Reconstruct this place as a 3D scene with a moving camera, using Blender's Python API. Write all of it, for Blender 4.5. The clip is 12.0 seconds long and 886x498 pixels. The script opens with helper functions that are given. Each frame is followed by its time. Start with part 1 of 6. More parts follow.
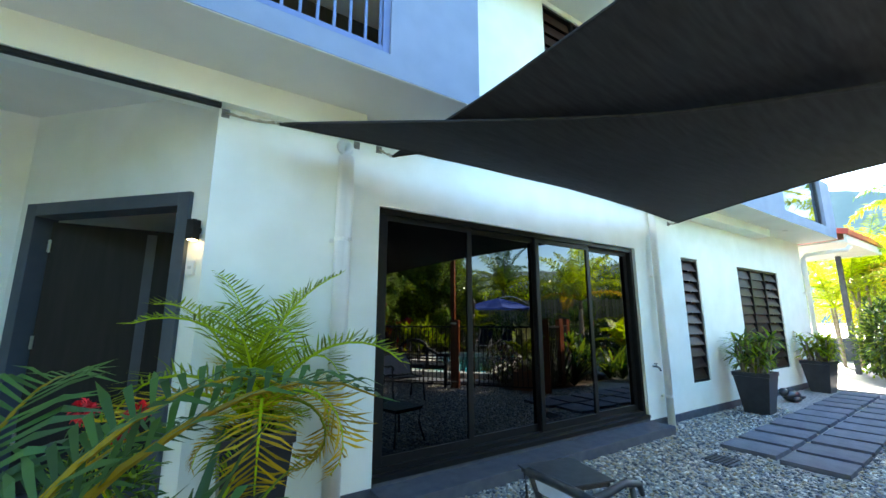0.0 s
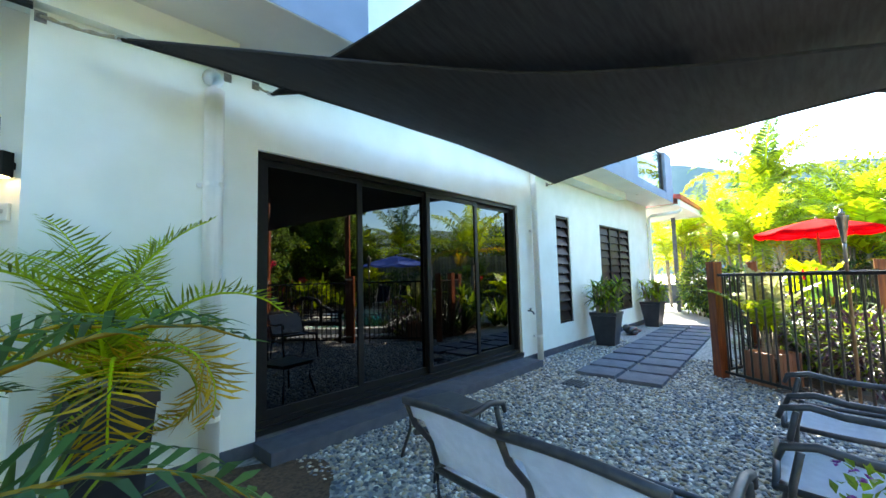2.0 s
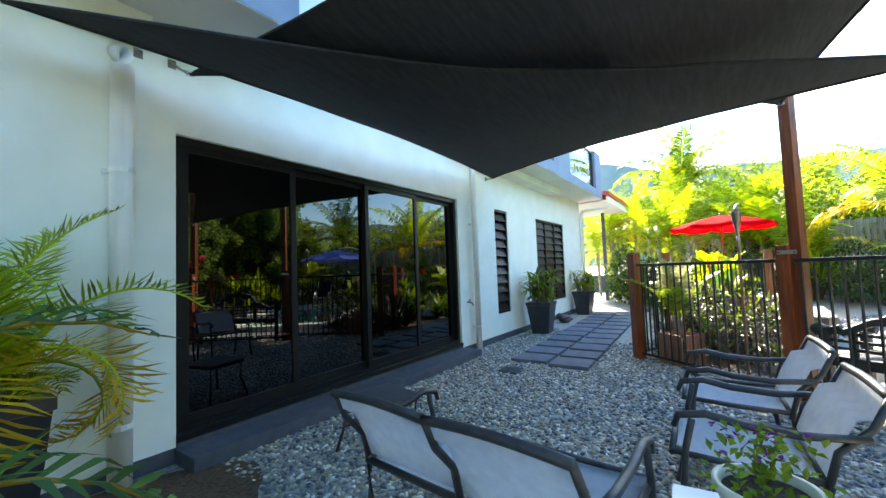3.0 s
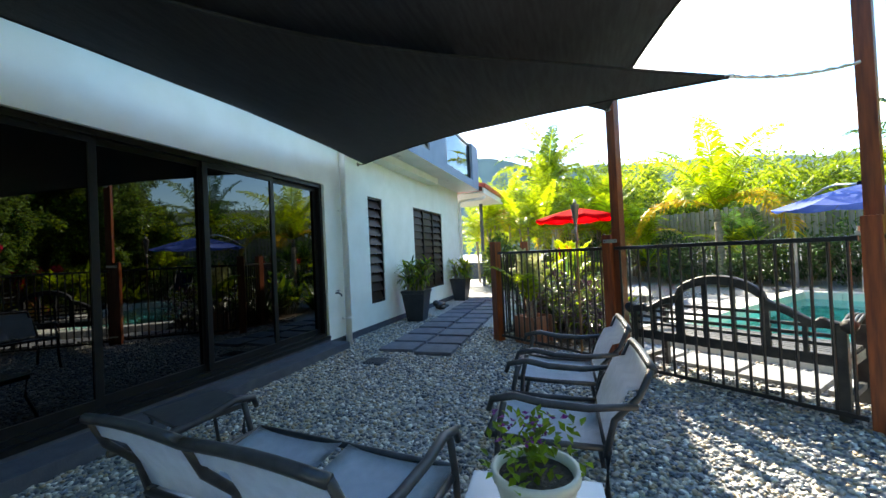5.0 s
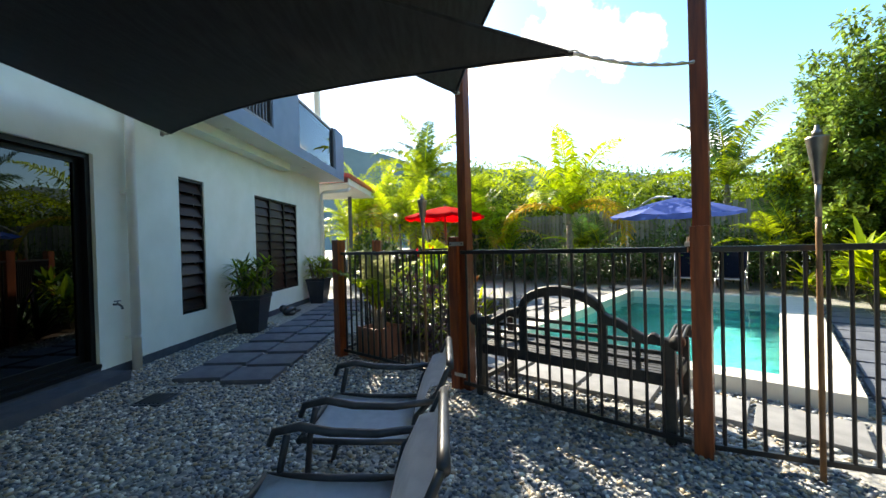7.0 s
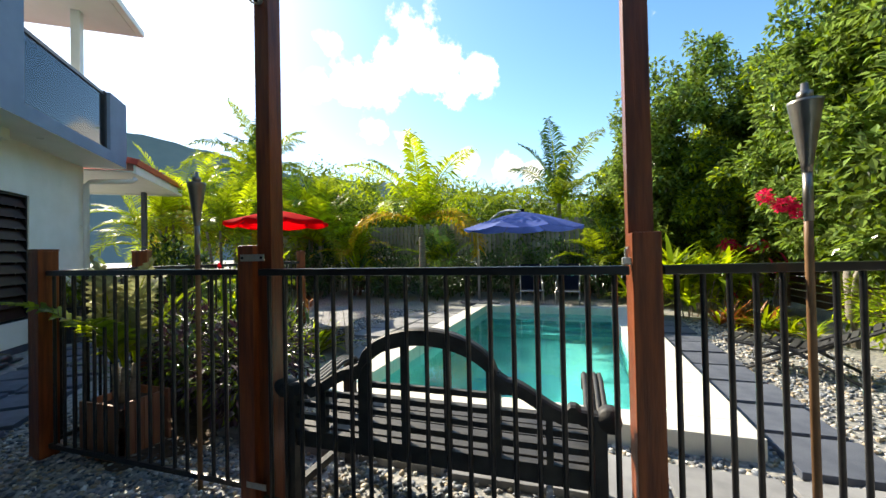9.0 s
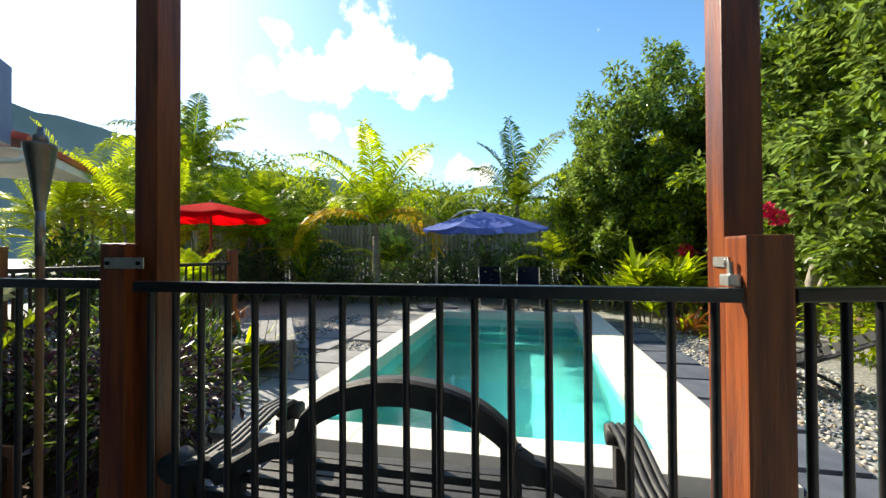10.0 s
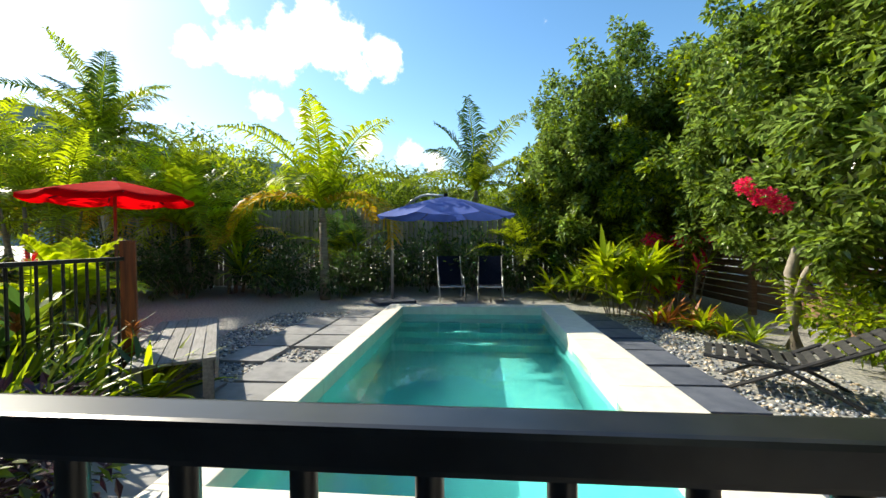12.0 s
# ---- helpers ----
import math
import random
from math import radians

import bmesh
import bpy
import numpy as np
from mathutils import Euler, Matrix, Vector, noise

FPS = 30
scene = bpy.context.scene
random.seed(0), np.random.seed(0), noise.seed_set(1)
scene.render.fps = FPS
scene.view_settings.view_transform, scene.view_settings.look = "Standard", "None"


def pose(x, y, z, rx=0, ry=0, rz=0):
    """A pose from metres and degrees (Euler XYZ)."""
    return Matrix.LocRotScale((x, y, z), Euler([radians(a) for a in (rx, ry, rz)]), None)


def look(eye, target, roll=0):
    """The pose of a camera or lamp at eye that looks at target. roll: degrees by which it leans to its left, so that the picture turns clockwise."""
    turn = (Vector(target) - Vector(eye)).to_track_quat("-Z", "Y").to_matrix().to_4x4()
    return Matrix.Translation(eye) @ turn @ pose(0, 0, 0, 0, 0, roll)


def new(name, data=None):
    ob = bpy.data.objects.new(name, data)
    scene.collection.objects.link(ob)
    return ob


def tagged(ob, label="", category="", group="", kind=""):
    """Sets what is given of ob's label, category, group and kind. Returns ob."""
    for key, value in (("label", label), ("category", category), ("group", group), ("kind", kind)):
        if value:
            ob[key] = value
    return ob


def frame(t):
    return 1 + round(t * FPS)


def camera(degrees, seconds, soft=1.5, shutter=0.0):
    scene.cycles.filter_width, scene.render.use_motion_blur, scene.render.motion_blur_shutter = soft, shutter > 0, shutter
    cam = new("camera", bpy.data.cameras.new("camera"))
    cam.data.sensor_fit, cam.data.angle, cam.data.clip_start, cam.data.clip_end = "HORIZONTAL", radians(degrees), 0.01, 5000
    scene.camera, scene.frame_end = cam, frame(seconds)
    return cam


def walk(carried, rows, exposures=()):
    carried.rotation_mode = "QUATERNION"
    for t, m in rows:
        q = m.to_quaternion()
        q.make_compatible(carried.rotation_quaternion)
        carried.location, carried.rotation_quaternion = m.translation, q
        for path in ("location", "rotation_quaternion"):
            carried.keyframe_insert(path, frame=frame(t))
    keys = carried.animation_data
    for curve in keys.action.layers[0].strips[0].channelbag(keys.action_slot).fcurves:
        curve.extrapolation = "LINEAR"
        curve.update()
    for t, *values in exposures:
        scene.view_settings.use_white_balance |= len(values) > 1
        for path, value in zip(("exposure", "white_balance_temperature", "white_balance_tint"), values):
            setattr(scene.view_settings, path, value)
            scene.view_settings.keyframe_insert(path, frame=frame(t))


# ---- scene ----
cam = camera(97.1, 12.0)
PATH = [
    (0, (0.575, 1.064, 1.313), (1.639, 2.718, 1.674), -0.0),
    (0.5, (0.59, 1.06, 1.289), (1.761, 2.658, 1.561), 0.2),
    (1, (0.608, 1.052, 1.269), (1.886, 2.577, 1.474), 0.1),
    (1.5, (0.621, 1.031, 1.251), (1.99, 2.478, 1.425), -0.6),
    (2, (0.631, 0.999, 1.239), (2.098, 2.35, 1.389), -1.5),
    (2.5, (0.644, 0.968, 1.228), (2.199, 2.22, 1.351), -2.1),
    (3, (0.661, 0.938, 1.222), (2.304, 2.073, 1.332), -2.2),
    (3.2, (0.681, 0.919, 1.221), (2.351, 2.015, 1.328), -2.1),
    (4.8, (0.876, 0.74, 1.207), (2.741, 1.46, 1.253), -2.8),
    (5, (0.933, 0.712, 1.213), (2.822, 1.368, 1.241), -2.7),
    (5.5, (1.073, 0.651, 1.22), (3.01, 1.148, 1.226), -2.6),
    (6, (1.279, 0.576, 1.234), (3.251, 0.906, 1.221), -2.3),
    (6.5, (1.492, 0.5, 1.242), (3.483, 0.69, 1.224), -1.8),
    (6.7, (1.586, 0.463, 1.25), (3.581, 0.609, 1.231), -1.6),
    (8.3, (2.503, 0.22, 1.276), (4.472, -0.131, 1.279), -1.9),
    (8.5, (2.606, 0.209, 1.283), (4.556, -0.234, 1.292), -1.5),
    (9, (2.963, 0.168, 1.266), (4.85, -0.494, 1.292), -1.2),
    (9.5, (3.247, 0.1, 1.28), (5.091, -0.676, 1.303), -0.3),
    (10, (3.572, 0.07, 1.291), (5.363, -0.821, 1.316), -0.3),
    (10.5, (3.806, 0.035, 1.315), (5.558, -0.928, 1.33), -0.3),
    (11, (4.012, -0.037, 1.328), (5.731, -1.060, 1.327), -0.4),
    (11.5, (4.188, -0.116, 1.333), (5.880, -1.183, 1.314), -0.4),
    (12, (4.322, -0.165, 1.335), (5.986, -1.273, 1.290), -0.4),
]
EXPOSURES = [(0, 3.22, 7450, 7), (3.2, 2.85, 7450, 7), (4.8, 2.27, 7450, 7), (5.5, 2.02, 7500, 7), (6.7, 1.6, 7500, 7), (8.5, 1.05, 7500, 8), (10, 0.88, 7400, 7), (12, 0.74, 7350, 6)]
walk(cam, [(t, look(eye, target, roll)) for t, eye, target, roll in PATH], EXPOSURES)
# ---- look of the light ----
world = bpy.data.worlds.new("sky")
scene.world = world
world.use_nodes = True
SUN_AZ, SUN_EL = 22.0, 36.0   # degrees from +x towards +y, and above the horizon

CLOUDS = [((0.924, -0.030, 0.382), 0.075), ((0.905, -0.109, 0.410), 0.115), ((0.877, -0.203, 0.437), 0.135), ((0.850, -0.292, 0.438), 0.125), ((0.830, -0.379, 0.409), 0.085), ((0.835, -0.239, 0.495), 0.125), ((0.856, -0.346, 0.384), 0.070), ((0.940, -0.156, 0.303), 0.075), ((0.930, -0.232, 0.285), 0.060), ((0.899, -0.377, 0.225), 0.065), ((0.857, -0.471, 0.210), 0.065), ((0.883, -0.063, 0.464), 0.050), ((0.828, -0.527, 0.191), 0.050), ((0.910, -0.163, 0.382), 0.100), ((0.27, 0.83, 0.46), 0.35), ((-0.71, -0.53, 0.45), 0.45)]


def build_sky():
    nt = world.node_tree
    nt.nodes.clear()
    out = nt.nodes.new("ShaderNodeOutputWorld")
    bg = nt.nodes.new("ShaderNodeBackground")
    sky = nt.nodes.new("ShaderNodeTexSky")
    sky.sky_type = "NISHITA"
    sky.sun_disc = False
    sky.dust_density, sky.ozone_density, sky.air_density = 0.35, 1.6, 1.0
    sky.sun_elevation = radians(SUN_EL)
    sky.sun_rotation = radians(90 - SUN_AZ)
    bg.inputs["Strength"].default_value = 0.11
    # cumulus: soft blobs of the sky's dome broken up by noise
    tc = nt.nodes.new("ShaderNodeTexCoord")
    ns = nt.nodes.new("ShaderNodeTexNoise")
    ns.inputs["Scale"].default_value, ns.inputs["Detail"].default_value, ns.inputs["Roughness"].default_value = 11.0, 10.0, 0.62
    nt.links.new(tc.outputs["Generated"], ns.inputs["Vector"])
    total = None
    for c, r in CLOUDS:
        d = nt.nodes.new("ShaderNodeVectorMath")
        d.operation = "DISTANCE"
        d.inputs[1].default_value = Vector(c).normalized()
        nt.links.new(tc.outputs["Generated"], d.inputs[0])
        mr = nt.nodes.new("ShaderNodeMapRange")
        mr.inputs["From Min"].default_value, mr.inputs["From Max"].default_value = r, 0.0
        nt.links.new(d.outputs["Value"], mr.inputs["Value"])
        if total is None:
            total = mr.outputs[0]
        else:
            mx = nt.nodes.new("ShaderNodeMath")
            mx.operation = "MAXIMUM"
            nt.links.new(total, mx.inputs[0])
            nt.links.new(mr.outputs[0], mx.inputs[1])
            total = mx.outputs[0]
    ad = nt.nodes.new("ShaderNodeMath")
    ad.operation = "ADD"
    nt.links.new(total, ad.inputs[0])
    am = nt.nodes.new("ShaderNodeMath")
    am.operation = "MULTIPLY_ADD"
    am.inputs[1].default_value, am.inputs[2].default_value = 2.0, -0.5
    nt.links.new(ns.outputs["Fac"], am.inputs[0])
    nt.links.new(am.outputs[0], ad.inputs[1])
    sm = nt.nodes.new("ShaderNodeMapRange")
    sm.interpolation_type = "SMOOTHSTEP"
    sm.inputs["From Min"].default_value, sm.inputs["From Max"].default_value = 0.88, 1.2
    nt.links.new(ad.outputs[0], sm.inputs["Value"])
    mixc = nt.nodes.new("ShaderNodeMix")
    mixc.data_type = "RGBA"
    nt.links.new(sm.outputs[0], mixc.inputs["Factor"])
    hs = nt.nodes.new("ShaderNodeHueSaturation")
    hs.inputs["Saturation"].default_value, hs.inputs["Value"].default_value = 1.27, 1.5
    nt.links.new(sky.outputs[0], hs.inputs["Color"])
    nt.links.new(hs.outputs[0], mixc.inputs["A"])
    mixc.inputs["B"].default_value = (9.5, 9.6, 9.8, 1)
    nt.links.new(mixc.outputs["Result"], bg.inputs["Color"])
    nt.links.new(bg.outputs[0], out.inputs["Surface"])


build_sky()
sun_data = bpy.data.lights.new("sun", "SUN")
sun_data.energy, sun_data.angle, sun_data.color = 5.0, radians(0.55), (1.0, 0.95, 0.86)
sun = new("sun", sun_data)
away = Vector((math.cos(radians(SUN_AZ)) * math.cos(radians(SUN_EL)), math.sin(radians(SUN_AZ)) * math.cos(radians(SUN_EL)), math.sin(radians(SUN_EL))))
sun.matrix_world = look(tuple(away * 40), (0, 0, 0))


# ---- materials ----
def mat(name, color, rough=0.6, metal=0.0, color2=None, scale=8.0, bump=0.0, bscale=60.0, spec=0.5, random_tint=0.0, trans=0.0, detail=6.0, stretch=(1, 1, 1), lo=0.35, hi=0.65):
    m = bpy.data.materials.new(name)
    m.use_nodes = True
    nt = m.node_tree
    b = nt.nodes["Principled BSDF"]
    b.inputs["Roughness"].default_value = rough
    b.inputs["Metallic"].default_value = metal
    b.inputs["Specular IOR Level"].default_value = spec
    c1 = (*color, 1)
    b.inputs["Base Color"].default_value = c1
    tc = nt.nodes.new("ShaderNodeTexCoord")
    mp = nt.nodes.new("ShaderNodeMapping")
    mp.inputs["Scale"].default_value = stretch
    nt.links.new(tc.outputs["Object"], mp.inputs["Vector"])
    last = None
    if color2:
        n = nt.nodes.new("ShaderNodeTexNoise")
        n.inputs["Scale"].default_value = scale
        n.inputs["Detail"].default_value = detail
        nt.links.new(mp.outputs[0], n.inputs["Vector"])
        r = nt.nodes.new("ShaderNodeValToRGB")
        r.color_ramp.elements[0].position, r.color_ramp.elements[1].position = lo, hi
        r.color_ramp.elements[0].color, r.color_ramp.elements[1].color = c1, (*color2, 1)
        nt.links.new(n.outputs["Fac"], r.inputs["Fac"])
        last = r.outputs["Color"]
    if random_tint:
        geo = nt.nodes.new("ShaderNodeNewGeometry")
        oi = nt.nodes.new("ShaderNodeObjectInfo")
        add = nt.nodes.new("ShaderNodeMath")
        add.operation = "ADD"
        nt.links.new(geo.outputs["Random Per Island"], add.inputs[0])
        nt.links.new(oi.outputs["Random"], add.inputs[1])
        fr = nt.nodes.new("ShaderNodeMath")
        fr.operation = "FRACT"
        nt.links.new(add.outputs[0], fr.inputs[0])
        mr = nt.nodes.new("ShaderNodeMapRange")
        mr.inputs["To Min"].default_value, mr.inputs["To Max"].default_value = 1 - random_tint, 1 + random_tint
        nt.links.new(fr.outputs[0], mr.inputs["Value"])
        hs = nt.nodes.new("ShaderNodeHueSaturation")
        nt.links.new(mr.outputs[0], hs.inputs["Value"])
        if last:
            nt.links.new(last, hs.inputs["Color"])
        else:
            hs.inputs["Color"].default_value = c1
        last = hs.outputs["Color"]
    if last:
        nt.links.new(last, b.inputs["Base Color"])
    if bump:
        n2 = nt.nodes.new("ShaderNodeTexNoise")
        n2.inputs["Scale"].default_value = bscale
        n2.inputs["Detail"].default_value = 5
        nt.links.new(mp.outputs[0], n2.inputs["Vector"])
        bp = nt.nodes.new("ShaderNodeBump")
        bp.inputs["Strength"].default_value = bump
        bp.inputs["Distance"].default_value = 0.01
        nt.links.new(n2.outputs["Fac"], bp.inputs["Height"])
        nt.links.new(bp.outputs[0], b.inputs["Normal"])
    if trans:
        tr = nt.nodes.new("ShaderNodeBsdfTranslucent")
        mx = nt.nodes.new("ShaderNodeMixShader")
        mx.inputs[0].default_value = trans
        if last:
            nt.links.new(last, tr.inputs["Color"])
        else:
            tr.inputs["Color"].default_value = c1
        nt.links.new(b.outputs[0], mx.inputs[1])
        nt.links.new(tr.outputs[0], mx.inputs[2])
        nt.links.new(mx.outputs[0], nt.nodes["Material Output"].inputs["Surface"])
    return m


M = {}
M["render"] = mat("white_render", (0.83, 0.85, 0.78), 0.75, color2=(0.77, 0.79, 0.71), scale=3, bump=0.15, bscale=180)
M["bluegrey"] = mat("blue_grey_render", (0.2, 0.265, 0.375), 0.75, color2=(0.175, 0.235, 0.335), scale=4, bump=0.2, bscale=160)
M["soffit"] = mat("soffit_paint", (0.76, 0.76, 0.72), 0.7, color2=(0.7, 0.7, 0.66), scale=2)
M["plinth"] = mat("grey_plinth_paint", (0.045, 0.056, 0.08), 0.75, color2=(0.07, 0.082, 0.105), scale=9, bump=0.2, bscale=90)
M["black_al"] = mat("black_aluminium", (0.006, 0.006, 0.007), 0.42, spec=0.25, color2=(0.009, 0.009, 0.01), scale=20)
M["fence"] = mat("black_powdercoat", (0.01, 0.01, 0.012), 0.32, color2=(0.02, 0.02, 0.022), scale=30)
M["timber"] = mat("red_stained_timber", (0.11, 0.022, 0.008), 0.4, color2=(0.27, 0.066, 0.016), scale=6, stretch=(6, 6, 0.5), bump=0.25, bscale=30, random_tint=0.12)
M["gravel"] = mat("river_gravel", (0.13, 0.14, 0.15), 0.7, color2=(0.42, 0.4, 0.36), scale=26, bump=0.9, bscale=40, detail=3)
M["paver"] = mat("charcoal_paver", (0.075, 0.088, 0.12), 0.75, color2=(0.115, 0.13, 0.165), scale=7, bump=0.3, bscale=120, random_tint=0.12)
M["palepaver"] = mat("pale_concrete_paver", (0.2, 0.2, 0.205), 0.8, color2=(0.28, 0.28, 0.28), scale=7, bump=0.25, bscale=110, random_tint=0.15)
M["coping"] = mat("cream_coping", (0.78, 0.74, 0.64), 0.7, color2=(0.7, 0.66, 0.57), scale=9, bump=0.2, bscale=120)
M["sail"] = mat("black_shadecloth", (0.007, 0.008, 0.01), 0.8, color2=(0.02, 0.022, 0.026), scale=5, bump=0.5, bscale=160, trans=0.035, stretch=(1, 7, 1))
M["pipe"] = mat("white_pvc", (0.76, 0.76, 0.72), 0.4, color2=(0.7, 0.7, 0.66), scale=5)
M["bench"] = mat("weathered_black_wood", (0.02, 0.02, 0.022), 0.6, color2=(0.05, 0.048, 0.045), scale=12, bump=0.2, bscale=60)
M["sling"] = mat("grey_sling_fabric", (0.7, 0.75, 0.82), 0.8, color2=(0.62, 0.67, 0.74), scale=20, bump=0.3, bscale=400, trans=0.15)
M["red_cloth"] = mat("red_canopy", (0.9, 0.003, 0.008), 0.85, color2=(0.8, 0.003, 0.007), scale=3, trans=0.5, spec=0.03)
M["blue_cloth"] = mat("blue_canopy", (0.065, 0.12, 0.45), 0.75, color2=(0.05, 0.1, 0.38), scale=3, trans=0.28)
M["leaf"] = mat("leaf_green", (0.18, 0.26, 0.016), 0.36, random_tint=0.55, trans=0.52, spec=0.4)

M["mulch"] = mat("bark_mulch", (0.045, 0.025, 0.015), 0.9, color2=(0.12, 0.07, 0.04), scale=40, bump=0.9, bscale=50)
M["steel"] = mat("brushed_steel", (0.55, 0.55, 0.55), 0.3, 1.0, color2=(0.45, 0.45, 0.45), scale=30)
M["doorframe"] = mat("slate_door_frame", (0.05, 0.063, 0.08), 0.5, color2=(0.062, 0.076, 0.095), scale=6)
M["doorleaf"] = mat("dark_door_leaf", (0.009, 0.009, 0.01), 0.45, spec=0.25, color2=(0.015, 0.014, 0.015), scale=5, stretch=(4, 4, 0.4))
M["bluebars"] = mat("blue_grey_bars", (0.1, 0.16, 0.33), 0.45, color2=(0.12, 0.18, 0.36), scale=8)
M["louvre"] = mat("brown_louvre_blade", (0.018, 0.008, 0.006), 0.45, spec=0.2, color2=(0.034, 0.016, 0.012), scale=5, stretch=(0.6, 3, 3))
M["pot"] = mat("black_glazed_pot", (0.012, 0.013, 0.018), 0.35, color2=(0.02, 0.022, 0.028), scale=12, bump=0.1, bscale=40)
M["soil"] = mat("potting_soil", (0.03, 0.02, 0.014), 0.95, color2=(0.06, 0.04, 0.03), scale=60, bump=0.8, bscale=90)
M["creampot"] = mat("cream_ceramic", (0.62, 0.58, 0.48), 0.4, color2=(0.55, 0.5, 0.42), scale=8)
M["glasstop"] = mat("frosted_table_top", (0.55, 0.6, 0.63), 0.25, color2=(0.5, 0.55, 0.58), scale=7)
M["planter"] = mat("red_cedar_planter", (0.3, 0.12, 0.07), 0.6, color2=(0.42, 0.19, 0.11), scale=7, stretch=(5, 5, 0.6), bump=0.2, random_tint=0.15)
M["rope"] = mat("weathered_rope", (0.42, 0.38, 0.3), 0.8, color2=(0.3, 0.27, 0.2), scale=60, bump=0.5, bscale=200)
M["galv"] = mat("galvanised_bracket", (0.62, 0.62, 0.58), 0.4, 0.8, color2=(0.5, 0.5, 0.47), scale=40)
M["bamboo"] = mat("brown_bamboo", (0.16, 0.08, 0.035), 0.5, color2=(0.24, 0.13, 0.06), scale=9, stretch=(3, 3, 0.8))
M["torchhead"] = mat("dull_steel_torch", (0.3, 0.28, 0.25), 0.38, 0.9, color2=(0.22, 0.2, 0.18), scale=14)
M["greyslat"] = mat("weathered_grey_slat", (0.17, 0.165, 0.16), 0.8, color2=(0.26, 0.25, 0.24), scale=9, stretch=(0.5, 5, 5), bump=0.3, bscale=70, random_tint=0.15)
M["paling"] = mat("weathered_paling", (0.24, 0.2, 0.15), 0.85, color2=(0.38, 0.33, 0.26), scale=6, stretch=(4, 4, 0.4), bump=0.4, bscale=60, random_tint=0.3)
M["brownfence"] = mat("brown_slat_fence", (0.16, 0.085, 0.05), 0.75, color2=(0.26, 0.15, 0.09), scale=6, stretch=(0.5, 0.5, 5), bump=0.3, bscale=60, random_tint=0.2)
M["redroof"] = mat("red_roof_sheet", (0.55, 0.09, 0.06), 0.45, color2=(0.46, 0.07, 0.05), scale=4)
M["navy"] = mat("navy_sling", (0.006, 0.009, 0.018), 0.85, spec=0.08, color2=(0.01, 0.013, 0.028), scale=20)
M["bark"] = mat("pale_bark", (0.2, 0.17, 0.13), 0.85, color2=(0.34, 0.3, 0.24), scale=9, bump=0.6, bscale=30)
M["twig"] = mat("dark_twig_bark", (0.05, 0.04, 0.028), 0.85, color2=(0.09, 0.075, 0.05), scale=12)
M["palmbark"] = mat("palm_bark", (0.17, 0.14, 0.1), 0.85, color2=(0.28, 0.24, 0.18), scale=6, stretch=(1, 1, 6), bump=0.6, bscale=25)
# blue-green tint puts the distance haze into the forest colour
M["hill"] = mat("hazy_forested_hill", (0.1, 0.15, 0.15), 0.95, color2=(0.15, 0.2, 0.19), scale=0.03, detail=10)
M["palm_a"] = mat("palm_leaf_green", (0.26, 0.33, 0.012), 0.38, random_tint=0.5, trans=0.55, spec=0.35)
M["palm_b"] = mat("palm_leaf_yellow", (0.55, 0.34, 0.012), 0.42, random_tint=0.4, trans=0.5, spec=0.35)
M["palm_c"] = mat("palm_leaf_deep", (0.055, 0.12, 0.022), 0.4, random_tint=0.4, trans=0.4, spec=0.4)
M["leaf_dark"] = mat("tree_leaf_dark", (0.14, 0.2, 0.022), 0.27, random_tint=0.55, trans=0.4)
M["leaf_deep"] = mat("leaf_deep_green", (0.035, 0.07, 0.014), 0.35, random_tint=0.5, trans=0.35)
M["leaf_tree"] = mat("tree_leaf_grey_green", (0.2, 0.29, 0.065), 0.2, random_tint=0.75, trans=0.5, spec=0.8)
M["leaf_lime"] = mat("leaf_lime", (0.44, 0.53, 0.014), 0.4, random_tint=0.4, trans=0.6, spec=0.35)
M["leaf_purple"] = mat("leaf_purple", (0.05, 0.02, 0.035), 0.35, random_tint=0.5, trans=0.15)
M["leaf_cream"] = mat("leaf_cream", (0.42, 0.42, 0.2), 0.45, random_tint=0.3, trans=0.3)
M["leaf_orange"] = mat("leaf_orange", (0.42, 0.14, 0.03), 0.45, random_tint=0.4, trans=0.35)
M["flower"] = mat("magenta_petals", (0.85, 0.03, 0.13), 0.55, random_tint=0.3, trans=0.5)
M["redflower"] = mat("red_petals", (0.7, 0.01, 0.02), 0.5, random_tint=0.25, trans=0.25)
M["violet"] = mat("violet_petals", (0.2, 0.02, 0.2), 0.5, random_tint=0.3, trans=0.25)
M["pebble"] = mat("river_pebble", (0.3, 0.3, 0.3), 0.55)


def tint_pebbles():
    """Blue-grey, grey, tan and cream stones."""
    nt = M["pebble"].node_tree
    geo, ramp = nt.nodes.new("ShaderNodeNewGeometry"), nt.nodes.new("ShaderNodeValToRGB")
    ramp.color_ramp.interpolation = "CONSTANT"
    cols = [(0.0, (0.09, 0.105, 0.13)), (0.2, (0.19, 0.215, 0.25)), (0.4, (0.33, 0.32, 0.31)), (0.57, (0.38, 0.3, 0.2)), (0.73, (0.53, 0.47, 0.38)), (0.88, (0.74, 0.72, 0.66))]
    while len(ramp.color_ramp.elements) < len(cols):
        ramp.color_ramp.elements.new(0.5)
    for e, (p, c) in zip(ramp.color_ramp.elements, cols):
        e.position, e.color = p, (*c, 1)
    nt.links.new(geo.outputs["Random Per Island"], ramp.inputs["Fac"])
    nt.links.new(ramp.outputs["Color"], nt.nodes["Principled BSDF"].inputs["Base Color"])


